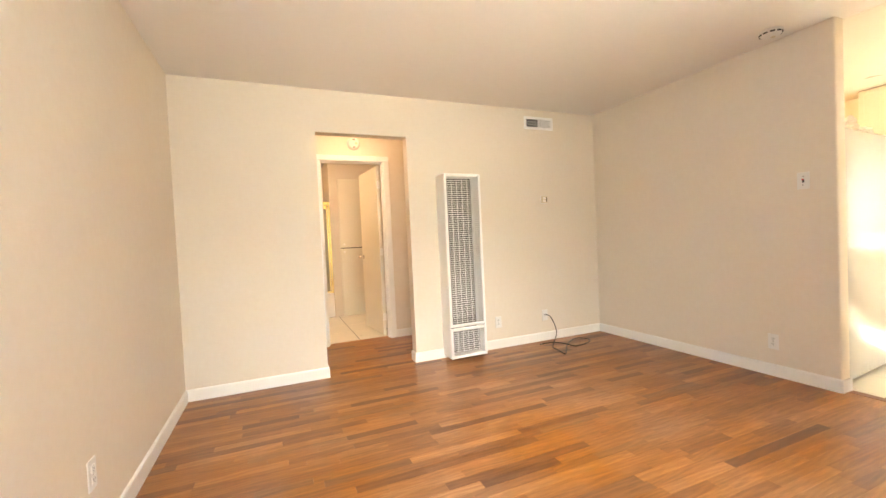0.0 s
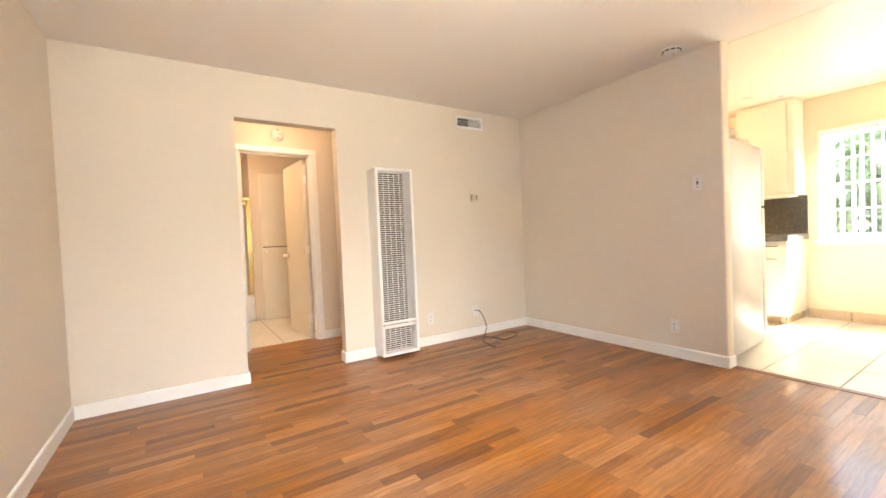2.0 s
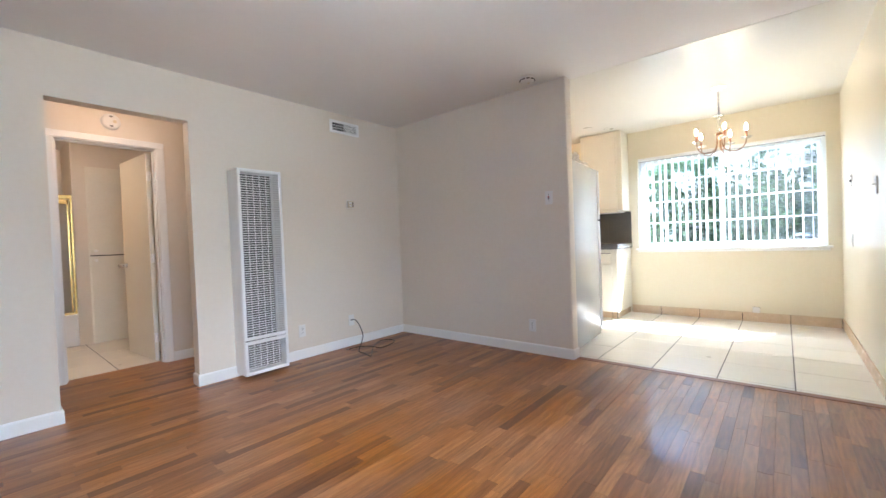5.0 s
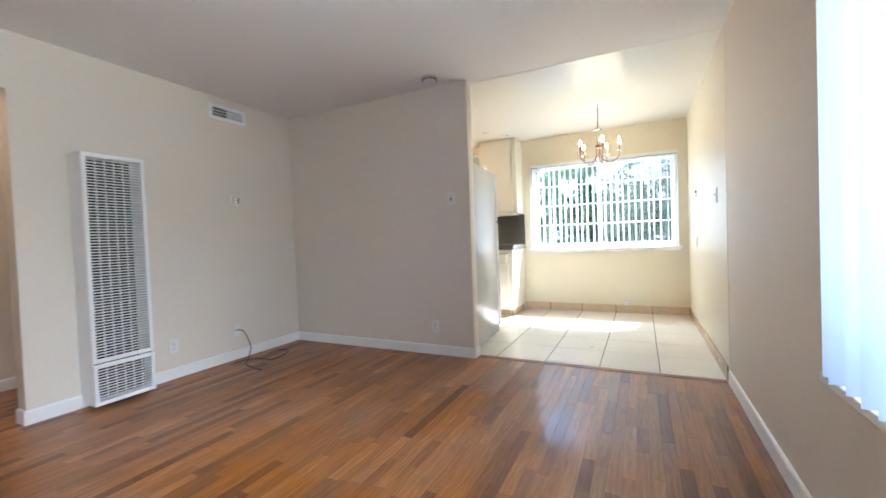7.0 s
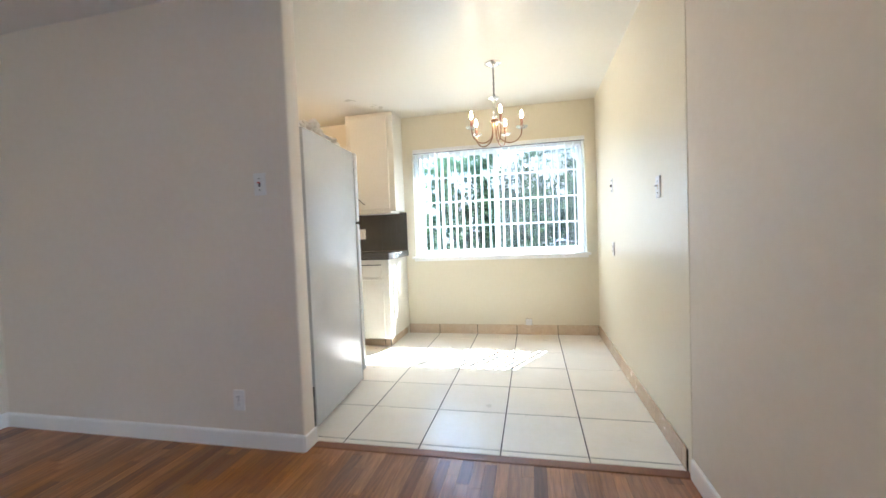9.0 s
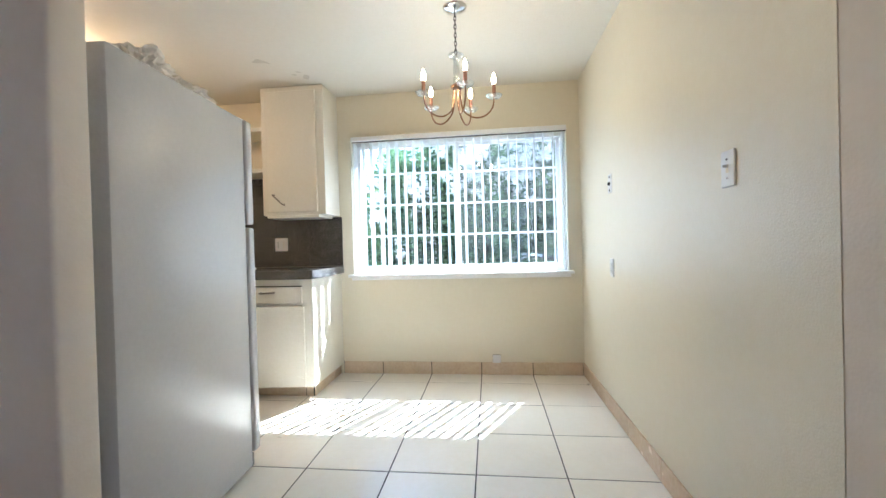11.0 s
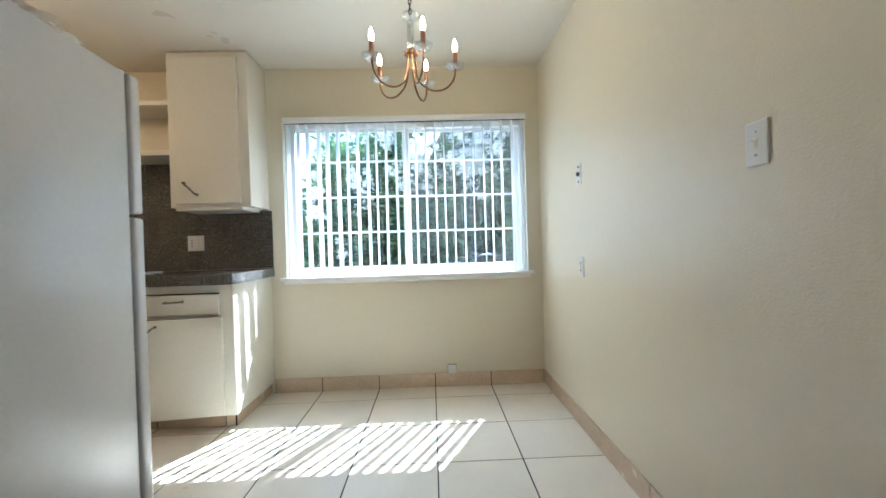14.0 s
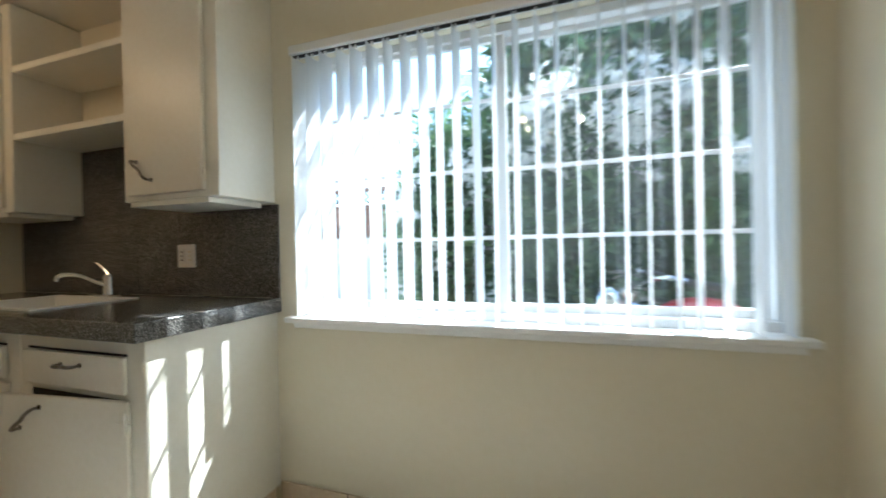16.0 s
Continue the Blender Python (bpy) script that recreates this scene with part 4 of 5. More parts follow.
def base_cabinet(y0, y1, label, ajar=0):
    c = thing("base_cabinet", (CX, y0, 0), label, "cabinet", "kitchen base cabinets")
    w, dpt = y1 - y0, XE - CX - 0.001
    box_part("body", (0.0, 0.0, 0.086), (dpt, w, 0.885), CAB, c, 0.003)
    box_part("plinth", (0.061, 0.031, 0.0), (dpt, w, 0.0855), CAB, c, 0.0)
    dr = box_part("drawer", (-0.018, 0.075, 0.706), (-0.001, w - 0.057, 0.828), CAB, c, 0.004)
    # Dark strip on the solid face draws the shade above the drawer.
    box_part("drawer_gap_shade", (-0.004, 0.078, 0.829), (-0.0005, w - 0.06, 0.836), DARK, c, 0.0)
    my = (0.075 + w - 0.057) / 2
    bow_handle(dr, (-0.018, my - 0.05, 0.79), (-0.018, my + 0.05, 0.786), (-1, 0, 0))
    dw = w - (0.122 if ajar else 0.074)
    d = box_part("door", (-0.017, 0.0, 0.092), (0.0, dw, 0.688), CAB, c, 0.004)
    d.matrix_local = pose(-0.001, 0.062, 0, 0, 0, ajar)
    bow_handle(d, (-0.017, dw - 0.082, 0.575), (-0.017, dw - 0.17, 0.65), (-1, 0, 0))
    for z in (0.165, 0.62):
        face_hinge(d, (-0.0178, 0.004, z), 1)
    if ajar:
        # The body is solid; a dark panel stands for its shaded interior.
        box_part("opening", (-0.0015, 0.075, 0.1), (-0.0002, 0.062 + dw - 0.015, 0.684), DARK, c, 0.0, "dark panel standing for the shaded interior behind the door")
    return c


base_cabinet(CY0, CY0 + 0.66, "cream painted base cabinet with its door ajar, beside the window", 7)
base_cabinet(CY0 + 0.661, CY0 + 1.42, "cream painted base cabinet below the sink")
base_cabinet(CY0 + 1.421, YN - 0.001, "cream painted base cabinet by the kitchen corner")

ct = thing("countertop", (5.455, CY0 - 0.025, 0.886), "speckled dark granite countertop with a thick front edge", "countertop")
CL = YN - 0.001 - (CY0 - 0.025)
SK = (0.755, 1.33, 0.115, 0.485)         # sink hole: y from, y to, x from, x to
cw = XE - 5.455 - 0.001
bm = bmesh.new()
ring_into(bm, 2, 0.02, 0.062, (0.045, cw, 0.045, CL), (SK[2], SK[3], SK[0], SK[1]))
part("slab", bm, STONE, ct)
bm = bmesh.new()
cube_into(bm, (0.0, 0.0445, 0.0), (0.0448, CL, 0.063), 0.003)
part("front_edge", bm, STONE, ct)
bm = bmesh.new()
cube_into(bm, (0.0, 0.0, 0.0), (cw, 0.0442, 0.063), 0.003)
part("end_edge", bm, STONE, ct)

sink = thing("sink", (5.455, CY0 - 0.025, 0.949), "white enamel drop-in sink in the granite counter", "sink")
bm = bmesh.new()
y0, y1, x0, x1 = SK
ring_into(bm, 2, 0.0, 0.006, (x0 - 0.02, x1 + 0.02, y0 - 0.02, y1 + 0.02), (x0 + 0.012, x1 - 0.012, y0 + 0.012, y1 - 0.012))
part("rim", bm, ENAMEL, sink)
bm = bmesh.new()
for lo, hi in (((x0 + 0.004, y0 + 0.004, -0.17), (x1 - 0.004, y1 - 0.004, -0.16)), ((x0 + 0.004, y0 + 0.004, -0.16), (x0 + 0.01, y1 - 0.004, -0.001)),
               ((x1 - 0.01, y0 + 0.004, -0.16), (x1 - 0.004, y1 - 0.004, -0.001)), ((x0 + 0.01, y0 + 0.004, -0.16), (x1 - 0.01, y0 + 0.01, -0.001)),
               ((x0 + 0.01, y1 - 0.01, -0.16), (x1 - 0.01, y1 - 0.004, -0.001))):
    cube_into(bm, lo, hi)
part("bowl", bm, ENAMEL, sink)

faucet = thing("faucet", (6.005, 2.98, 0.948), "chrome single-lever kitchen faucet behind the sink", "faucet")
bm = bmesh.new()
cube_into(bm, (-0.03, -0.12, 0), (0.03, 0.12, 0.012), 0.006, 2)
part("deck_plate", bm, CHROME, faucet, "", True)
bm = bmesh.new()
lathe_into(bm, [(0.027, 0.012), (0.026, 0.04), (0.022, 0.06), (0.024, 0.10), (0.018, 0.115), (0, 0.118)])
part("body", bm, CHROME, faucet, "", True)
bm = bmesh.new()
tube_into(bm, spline([(0, 0.0, 0.05), (-0.045, 0.022, 0.08), (-0.095, 0.062, 0.115), (-0.14, 0.09, 0.122), (-0.16, 0.105, 0.112), (-0.164, 0.107, 0.09)], 6), 0.011, 10)
part("spout", bm, CHROME, faucet, "", True)
bm = bmesh.new()
tube_into(bm, [(0, 0, 0.112), (0.0, 0.03, 0.14), (-0.01, 0.075, 0.175)], [0.008, 0.007, 0.006], 8)
part("lever", bm, CHROME, faucet, "", True)

# granite splashback tiles
splash = thing("splashback", (XE, CY0 - 0.02, 0.949), "dark speckled granite tile splashback", "splashback")
tw, thh = 0.3065, 0.285
for lo, hi in (((-0.004, 0.002, 0.002), (-0.0005, YN - CY0 + 0.016, 0.405)), ((-0.004, 0.548, 0.405), (-0.0005, 1.335, 0.795))):
    box_part("grout", lo, hi, GROUT, splash, 0.0)
for r in range(3):
    for k in range(7):
        yy0, yy1 = k * tw + 0.001, min((k + 1) * tw, YN - CY0 + 0.018) - 0.001
        zz0, zz1 = r * thh + 0.001, (r + 1) * thh - 0.001
        if r == 1:
            zz1 = min(zz1, 0.60)
        if r == 2:
            zz1 = 0.81
        if r >= 1 and yy1 <= 0.54:
            zz1 = min(zz1, 0.43)
        if r == 2 and yy0 < 0.5:
            yy0 = 0.545
        if r >= 1 and yy0 >= 1.36:
            zz1 = min(zz1, 0.42)
        if zz1 - zz0 < 0.02 or yy1 - yy0 < 0.02:
            continue
        box_part("tile", (-0.011, yy0, zz0), (-0.001, yy1, zz1), STONE, splash, 0.001)


def upper_cabinet(y0, y1, z0, label):
    c = thing("upper_cabinet", (5.795, y0, z0), label, "cabinet", "kitchen upper cabinets")
    w, dpt, hh = y1 - y0, XE - 5.795 - 0.001, H - 0.008 - z0
    box_part("body", (0, 0, 0.022), (dpt, w, hh), CAB, c, 0.003)
    box_part("bottom_lip", (0.004, 0.06, 0.0), (dpt - 0.02, w - 0.03, 0.0215), CAB, c, 0.002)
    d = box_part("door", (-0.019, 0.062, 0.045), (-0.001, w - 0.045, hh - 0.04), CAB, c, 0.004)
    bow_handle(d, (-0.019, w - 0.105, 0.185), (-0.019, w - 0.19, 0.105), (-1, 0, 0))
    for z in (0.13, hh - 0.14):
        face_hinge(d, (-0.0198, 0.064, z), 1)
    return c


upper_cabinet(CY0, CY0 + 0.535, 1.365, "cream painted wall cabinet with one door, beside the window")
upper_cabinet(3.325, YN - 0.001, 1.365, "cream painted wall cabinet beyond the open shelves")
shelf = thing("open_shelf", (5.80, CY0 + 0.536, 0), "cream painted open shelves between two wall cabinets", "shelf")
sw = 3.324 - CY0 - 0.536
for z in (1.762, 2.10):
    box_part("shelf_board", (0.0, 0.0, z - 0.016), (XE - 5.80 - 0.001, sw, z + 0.016), CAB, shelf, 0.003)
kl = thing("outlet_plate", pose(XE - 0.0115, 2.53, 1.15, 0, 0, -90), "white two-gang outlet and switch plate on the granite", "outlet")
box_part("cover_plate", (-0.06, -0.006, -0.058), (0.06, 0, 0.058), PLASTIC, kl, 0.003, seg=2)
for x, m_ in ((-0.026, IVORY), (0.026, IVORY)):
    r_ = box_part("receptacle", (x - 0.017, -0.009, -0.034), (x + 0.017, -0.0055, 0.034), PLASTIC, kl, 0.003)
    for z in (-0.02, 0.0, 0.02):
        box_part("slot", (x - 0.005, -0.0098, z - 0.004), (x + 0.005, -0.0088, z + 0.004), DARK if x < 0 else IVORY, r_, 0.0)

# plates on the kitchen's south wall
jp = thing("telephone_jack_plate", pose(5.295, YS + 0.002, 1.462, 0, 0, 180), "bare metal telephone jack plate on the wall", "wall plate")
box_part("cover_plate", (-0.036, -0.004, -0.058), (0.036, 0, 0.058), PLASTIC, jp, 0.002)
bm = bmesh.new()
cyl_into(bm, (0, -0.004, 0), (0, -0.014, 0), 0.012, 0.01, 12)
part("socket", bm, DARK, jp)
for z in (-0.042, 0.042):
    bm = bmesh.new()
    cyl_into(bm, (0, -0.003, z), (0, -0.007, z), 0.0075, 0.006, 10)
    part("stud", bm, DARK, jp)
outlet(pose(5.285, YS + 0.002, 0.938, 0, 0, 180), "white duplex outlet on the kitchen wall")
fj = thing("telephone_jack_box", (XE - 0.0115, 0.642, 0.138), "small cream telephone jack box above the base tiles", "jack box")
box_part("base", (-0.004, -0.035, -0.035), (0.0115, 0.035, 0.035), IVORY, fj, 0.002)
# Grey sheet draws the shade line round the cover.
box_part("gap_shade", (-0.006, -0.034, -0.034), (-0.0042, 0.034, 0.034), GASKET, fj, 0.0)
box_part("cover", (-0.017, -0.033, -0.033), (-0.0062, 0.033, 0.033), PLASTIC, fj, 0.004, seg=2)

# chandelier
CH = Vector((4.947, 0.84, H - 0.002))
ch = thing("chandelier", tuple(CH), "five-arm copper chandelier with glass drip pans and lit candle bulbs", "chandelier")
bm = bmesh.new()
lathe_into(bm, [(0, -0.026), (0.012, -0.026), (0.022, -0.02), (0.05, -0.012), (0.066, -0.004), (0.068, 0), (0, 0)], seg=28)
part("canopy", bm, CHROME, ch, "polished ceiling canopy", True)
link = bmesh.new()
nseg, L = 20, 0.017
ring = []
for i in range(nseg):
    a = 2 * math.pi * i / nseg
    ring.append(Vector((0.0065 * math.cos(a), 0, L * math.sin(a) * 0.9)))
tube_into(link, ring + [ring[0]], 0.0028, 6)
link_me = finish(link, "chain_link", BRONZE, True)
z, k = -0.036, 0
while z > -0.262:
    ob = new("chain_link", link_me)
    ob.parent = ch
    ob.matrix_local = pose(0, 0, z, 0, 0, 90 * (k % 2))
    z, k = z - 0.0235, k + 1
bm = bmesh.new()
lathe_into(bm, [(0.008, -0.285), (0.036, -0.277), (0.044, -0.268), (0.04, -0.262), (0.02, -0.256), (0.008, -0.25), (0.0, -0.248)])
part("crystal_cup", bm, CRYSTAL, ch, "clear glass cup", True)
bm = bmesh.new()
lathe_into(bm, [(0.0, -0.425), (0.017, -0.423), (0.02, -0.412), (0.013, -0.405), (0.019, -0.398), (0.012, -0.39), (0.019, -0.36), (0.013, -0.31), (0.018, -0.3), (0.011, -0.29), (0.0, -0.286)])
part("crystal_column", bm, CRYSTAL, ch, "faceted clear glass column", True)
bm = bmesh.new()
lathe_into(bm, [(0.0, -0.455), (0.02, -0.457), (0.034, -0.452), (0.036, -0.443), (0.028, -0.432), (0.012, -0.424), (0.0, -0.423)])
part("hub", bm, COPPER, ch, "", True)
for a0 in (196.7, 268.7, 340.7, 52.7, 124.7):
    a = radians(a0)
    ca, sa = math.cos(a), math.sin(a)
    prof = [(0.018, -0.448), (0.022, -0.51), (0.034, -0.575), (0.075, -0.613), (0.12, -0.624), (0.165, -0.61), (0.198, -0.572), (0.207, -0.525)]
    bm = bmesh.new()
    tube_into(bm, spline([(r * ca, r * sa, z) for r, z in prof], 6), 0.0047, 8)
    arm = part("arm", bm, COPPER, ch, "", True)
    c = (0.207 * ca, 0.207 * sa, 0)
    bm = bmesh.new()
    lathe_into(bm, [(0.006, -0.527), (0.03, -0.522), (0.043, -0.512), (0.046, -0.506), (0.04, -0.508), (0.02, -0.516), (0.006, -0.518)], c, 22)
    part("drip_pan", bm, CRYSTAL, arm, "clear glass drip pan", True)
    bm = bmesh.new()
    lathe_into(bm, [(0.0, -0.518), (0.0125, -0.516), (0.0108, -0.505), (0.0108, -0.444), (0.0, -0.443)], c, 16)
    part("candle_sleeve", bm, COPPERTUBE, arm, "", True)
    bm = bmesh.new()
    lathe_into(bm, [(0.0, -0.4425), (0.007, -0.442), (0.0105, -0.43), (0.0112, -0.418), (0.009, -0.402), (0.0042, -0.388), (0.0, -0.38)], c, 16)
    part("bulb", bm, BULB, arm, "lit flame-shaped bulb", True)


# ---- outdoors ----
solid("ground", [((-60, -60, -0.8), (120, 60, -0.15))], CONCRETE, "pale concrete yard", "ground")


def fence(at, n, h, label):
    """Boards with a lattice top; local x runs along it."""
    f = thing("fence", at, label, "fence")
    w = 0.14
    bm = bmesh.new()
    cube_into(bm, (0, -0.01, 0), (w - 0.006, 0.01, h), 0.003)
    me = finish(bm, "board", FENCEWOOD)
    for i in range(n):
        ob = new("board", me)
        ob.parent = f
        ob.matrix_local = pose(i * w, 0, 0)
    for z in (0.1, h - 0.09, h + 0.23):
        box_part("rail", (0, 0.011, z), (n * w, 0.05, z + 0.08), FENCEWOOD, f, 0.004)
    for i in range(0, n + 1, 14):
        box_part("post", (i * w - 0.045, 0.051, 0.0), (i * w + 0.045, 0.14, h + 0.3), FENCEWOOD, f, 0.006)
    bm = bmesh.new()
    L = n * w
    s = 0.12
    i = -4
    while i * s < L:
        for sg in (1, -1):
            x = i * s
            a = Vector((x if sg > 0 else x + 0.24, 0.004 * sg, h + 0.03))
            b = Vector((x + 0.24 if sg > 0 else x, 0.004 * sg, h + 0.27))
            if min(a.x, b.x) > 0 and max(a.x, b.x) < L:
                d = (b - a).normalized()
                nrm = Vector((d.z, 0, -d.x)) * 0.017
                q = [bm.verts.new(p) for p in (a - nrm, a + nrm, b + nrm, b - nrm)]
                bm.faces.new(q)
        i += 1
    bmesh.ops.solidify(bm, geom=list(bm.faces), thickness=0.006)
    lat = part("lattice", bm, FENCEWOOD, f)
    return f


solid("yard_wall", [((11.1, -9, -0.15), (11.3, 11, 1.38))], STUCCO, "pale stucco yard wall below the fence", "wall")
# Added out of view; cuts low daylight to set the heater wall's light edge.
solid("south_light_cutoff", [((-9, -5.3, -0.15), (11.1, -5.1, 2.8))], STUCCO, "unseen plain stucco wall added to cut off low south light", "wall")
fence(pose(11.2, -8.0, 1.381, 0, 0, 90), 130, 0.62, "weathered brown board fence with a lattice top")


def bush(at, rx, ry, h, leaves, flowers, seed, label, spray=None):
    """Upright stems with long narrow leaves in whorls and heads of small flowers."""
    rnd = np.random.RandomState(seed)
    b = thing("oleander_bush", at, label, "bush", "oleander hedge")
    bm = bmesh.new()
    tips = []
    for i in range(26):
        a, rr = rnd.uniform(0, 6.283), rnd.uniform(0.0, 1.0) ** 0.6
        ex, ey, ez = rx * rr * math.cos(a), ry * rr * math.sin(a), h * rnd.uniform(0.6, 1.0) * (1 - 0.3 * rr * rr)
        pts = spline([(ex * 0.12, ey * 0.12, 0), (ex * 0.4, ey * 0.4, ez * 0.4), (ex * 0.75, ey * 0.75, ez * 0.75), (ex, ey, ez)], 5)
        tube_into(bm, pts, [0.022 * (1 - 0.8 * k / (len(pts) - 1)) for k in range(len(pts))], 5)
        tips.append([tuple(p) for p in pts])
    part("stems", bm, BARK, b)
    T = np.array(tips)
    n = leaves
    si = rnd.randint(0, len(tips), n)
    fi = np.clip(rnd.beta(2.2, 1.0, n) * (T.shape[1] - 1), 0, T.shape[1] - 1.001)
    k0 = fi.astype(int)
    fr = (fi - k0)[:, None]
    base = T[si, k0] * (1 - fr) + T[si, k0 + 1] * fr
    base = base + rnd.normal(0, 1, (n, 3)) * np.array([rx, ry, h * 0.35]) * 0.17
    base[:, 2] = np.clip(base[:, 2], 0.12, h * 1.04)
    d = rnd.normal(0, 1, (n, 3))
    d[:, 2] = np.abs(d[:, 2]) * 0.7 + 0.1
    d /= np.linalg.norm(d, axis=1)[:, None]
    s = np.cross(d, rnd.normal(0, 1, (n, 3)))
    s /= np.linalg.norm(s, axis=1)[:, None]
    ln = rnd.uniform(0.15, 0.27, n)[:, None]
    wd = rnd.uniform(0.015, 0.025, n)[:, None]
    droop = np.zeros((n, 3))
    droop[:, 2] = -rnd.uniform(0.0, 0.05, n)
    v = np.stack([base, base + d * ln * 0.5 + s * wd, base + d * ln + droop, base + d * ln * 0.5 - s * wd], 1).reshape(-1, 3)
    f = np.arange(4 * n).reshape(-1, 4)
    me = bpy.data.meshes.new("leaves")
    me.from_pydata(v.tolist(), [], f.tolist())
    me.materials.append(LEAF)
    ob = new("leaves", me)
    ob.parent = b
    ob["kind"] = "stuff"
    vs, fs = [], []
    for i in range(flowers):
        st = T[rnd.randint(0, len(tips))]
        head = st[-1 - rnd.randint(0, 4)] + rnd.normal(0, 1, 3) * np.array([rx, ry, 0.45]) * 0.33 - np.array([rx * 0.45, 0, 0.1])
        if spray and i % 2:
            head = np.array(spray) - np.array(at) + rnd.normal(0, 1, 3) * np.array([0.12, 0.3, 0.17])
        for j in range(rnd.randint(14, 30)):
            c = head + rnd.normal(0, 0.055, 3)
            nn = rnd.normal(0, 1, 3) + np.array([-0.6, 0, 0.6])
            nn /= np.linalg.norm(nn)
            u = np.cross(nn, [0.3, 0.5, 0.8])
            u /= np.linalg.norm(u)
            w_ = np.cross(nn, u)
            for q in range(5):
                a0 = q * 1.2566
                da, db = math.cos(a0) * u + math.sin(a0) * w_, math.cos(a0 + 0.9) * u + math.sin(a0 + 0.9) * w_
                m_ = len(vs)
                vs += [c, c + da * 0.028 + nn * 0.006, c + (da + db) * 0.024 + nn * 0.004, c + db * 0.027 + nn * 0.006]
                fs.append((m_, m_ + 1, m_ + 2, m_ + 3))
    if flowers:
        me = bpy.data.meshes.new("flowers")
        me.from_pydata([tuple(p) for p in vs], [], fs)
        me.materials.append(PETAL)
        ob = new("flowers", me)
        ob.parent = b
        ob["kind"] = "stuff"
        ob["label"] = "heads of small white flowers"
    return b


GZ = -0.15
bush((8.9, 2.1, GZ), 0.62, 0.6, 3.0, 9000, 35, 1, "tall green oleander with white flowers outside the window")
bush((8.5, 0.8, GZ), 0.75, 0.8, 4.2, 21000, 130, 2, "tall green oleander covered in white flowers", (7.95, 0.55, 2.1))
bush((8.6, -0.4, GZ), 0.75, 0.85, 4.4, 22000, 24, 7, "tall green oleander covered in white flowers")
bush((8.8, -1.6, GZ), 0.8, 0.9, 4.3, 18000, 10, 3, "tall green oleander with white flowers")
bush((9.0, -3.0, GZ), 0.8, 0.9, 3.4, 9000, 20, 4, "tall green oleander beside the yard")
bush((9.9, 1.3, GZ), 0.8, 1.0, 3.6, 11000, 30, 5, "tall green oleander at the back of the hedge")
bush((9.9, -0.6, GZ), 0.8, 1.1, 4.6, 15000, 10, 6, "tall green oleander at the back of the hedge")


def motorcycle(at, label):
    """Local x runs forward."""
    mc = thing("motorcycle", at, label, "motorcycle")
    for x in (-0.62, 0.64):
        bm = bmesh.new()
        ring = [(x + 0.26 * math.cos(a), 0, 0.31 + 0.26 * math.sin(a)) for a in [2 * math.pi * k / 28 for k in range(29)]]
        tube_into(bm, ring, 0.045, 8)
        w = part("wheel", bm, RUBBER, mc, "", True)
        bm = bmesh.new()
        cyl_into(bm, (x, -0.03, 0.31), (x, 0.03, 0.31), 0.05, seg=14)
        for k in range(10):
            a = math.pi * k / 5
            cyl_into(bm, (x, 0, 0.31), (x + 0.22 * math.cos(a), 0, 0.31 + 0.22 * math.sin(a)), 0.006, seg=6)
        part("rim", bm, CHROME, w)
    for nm, c, sc, m_ in (("fuel_tank", (0.08, 0, 0.78), (0.27, 0.13, 0.12), REDPAINT), ("seat", (-0.38, 0, 0.76), (0.34, 0.13, 0.06), RUBBER),
                          ("engine", (0.02, 0, 0.42), (0.2, 0.16, 0.18), DULLMETAL), ("rear_fender", (-0.62, 0, 0.60), (0.26, 0.08, 0.08), REDPAINT),
                          ("front_fender", (0.66, 0, 0.60), (0.24, 0.07, 0.05), REDPAINT), ("headlight", (0.54, 0, 0.88), (0.08, 0.09, 0.09), CHROME)):
        bm = bmesh.new()
        bmesh.ops.create_uvsphere(bm, u_segments=20, v_segments=12, radius=1.0)
        for v in bm.verts:
            v.co = Vector((c[0] + sc[0] * v.co.x * (1 - 0.15 * v.co.z), c[1] + sc[1] * v.co.y, c[2] + sc[2] * v.co.z))
        part(nm, bm, m_, mc, "", True)
    for y in (-0.09, 0.09):
        bm = bmesh.new()
        cyl_into(bm, (0.64, y, 0.31), (0.44, y, 0.93), 0.02, seg=10)
        part("fork", bm, CHROME, mc)
        bm = bmesh.new()
        tube_into(bm, spline([(0.44, 0, 0.95), (0.40, y * 2, 1.0), (0.34, y * 3.6, 1.03), (0.24, y * 4.2, 1.01)], 5), 0.013, 8)
        h = part("handlebar", bm, CHROME, mc, "", True)
        bm = bmesh.new()
        cyl_into(bm, (0.26, y * 4.1, 1.012), (0.14, y * 4.5, 0.99), 0.019, seg=10)
        part("grip", bm, RUBBER, h)
    bm = bmesh.new()
    tube_into(bm, spline([(-0.6, 0.1, 0.32), (-0.2, 0.08, 0.35), (0.0, 0.05, 0.62), (0.44, 0, 0.86)], 5), 0.022, 8)
    tube_into(bm, spline([(0.1, -0.12, 0.35), (-0.2, -0.15, 0.24), (-0.8, -0.16, 0.28)], 5), 0.035, 8)
    part("frame_and_exhaust", bm, CHROME, mc, "", True)
    bm = bmesh.new()
    cyl_into(bm, (0.0, 0.12, 0.3), (-0.02, 0.26, 0.0), 0.012, seg=8)
    part("side_stand", bm, CHROME, mc)
    return mc


motorcycle(pose(7.35, -0.10, GZ, 0, 0, 96) @ Matrix.Scale(1.1, 4), "red motorcycle with chrome handlebars parked outside the window")


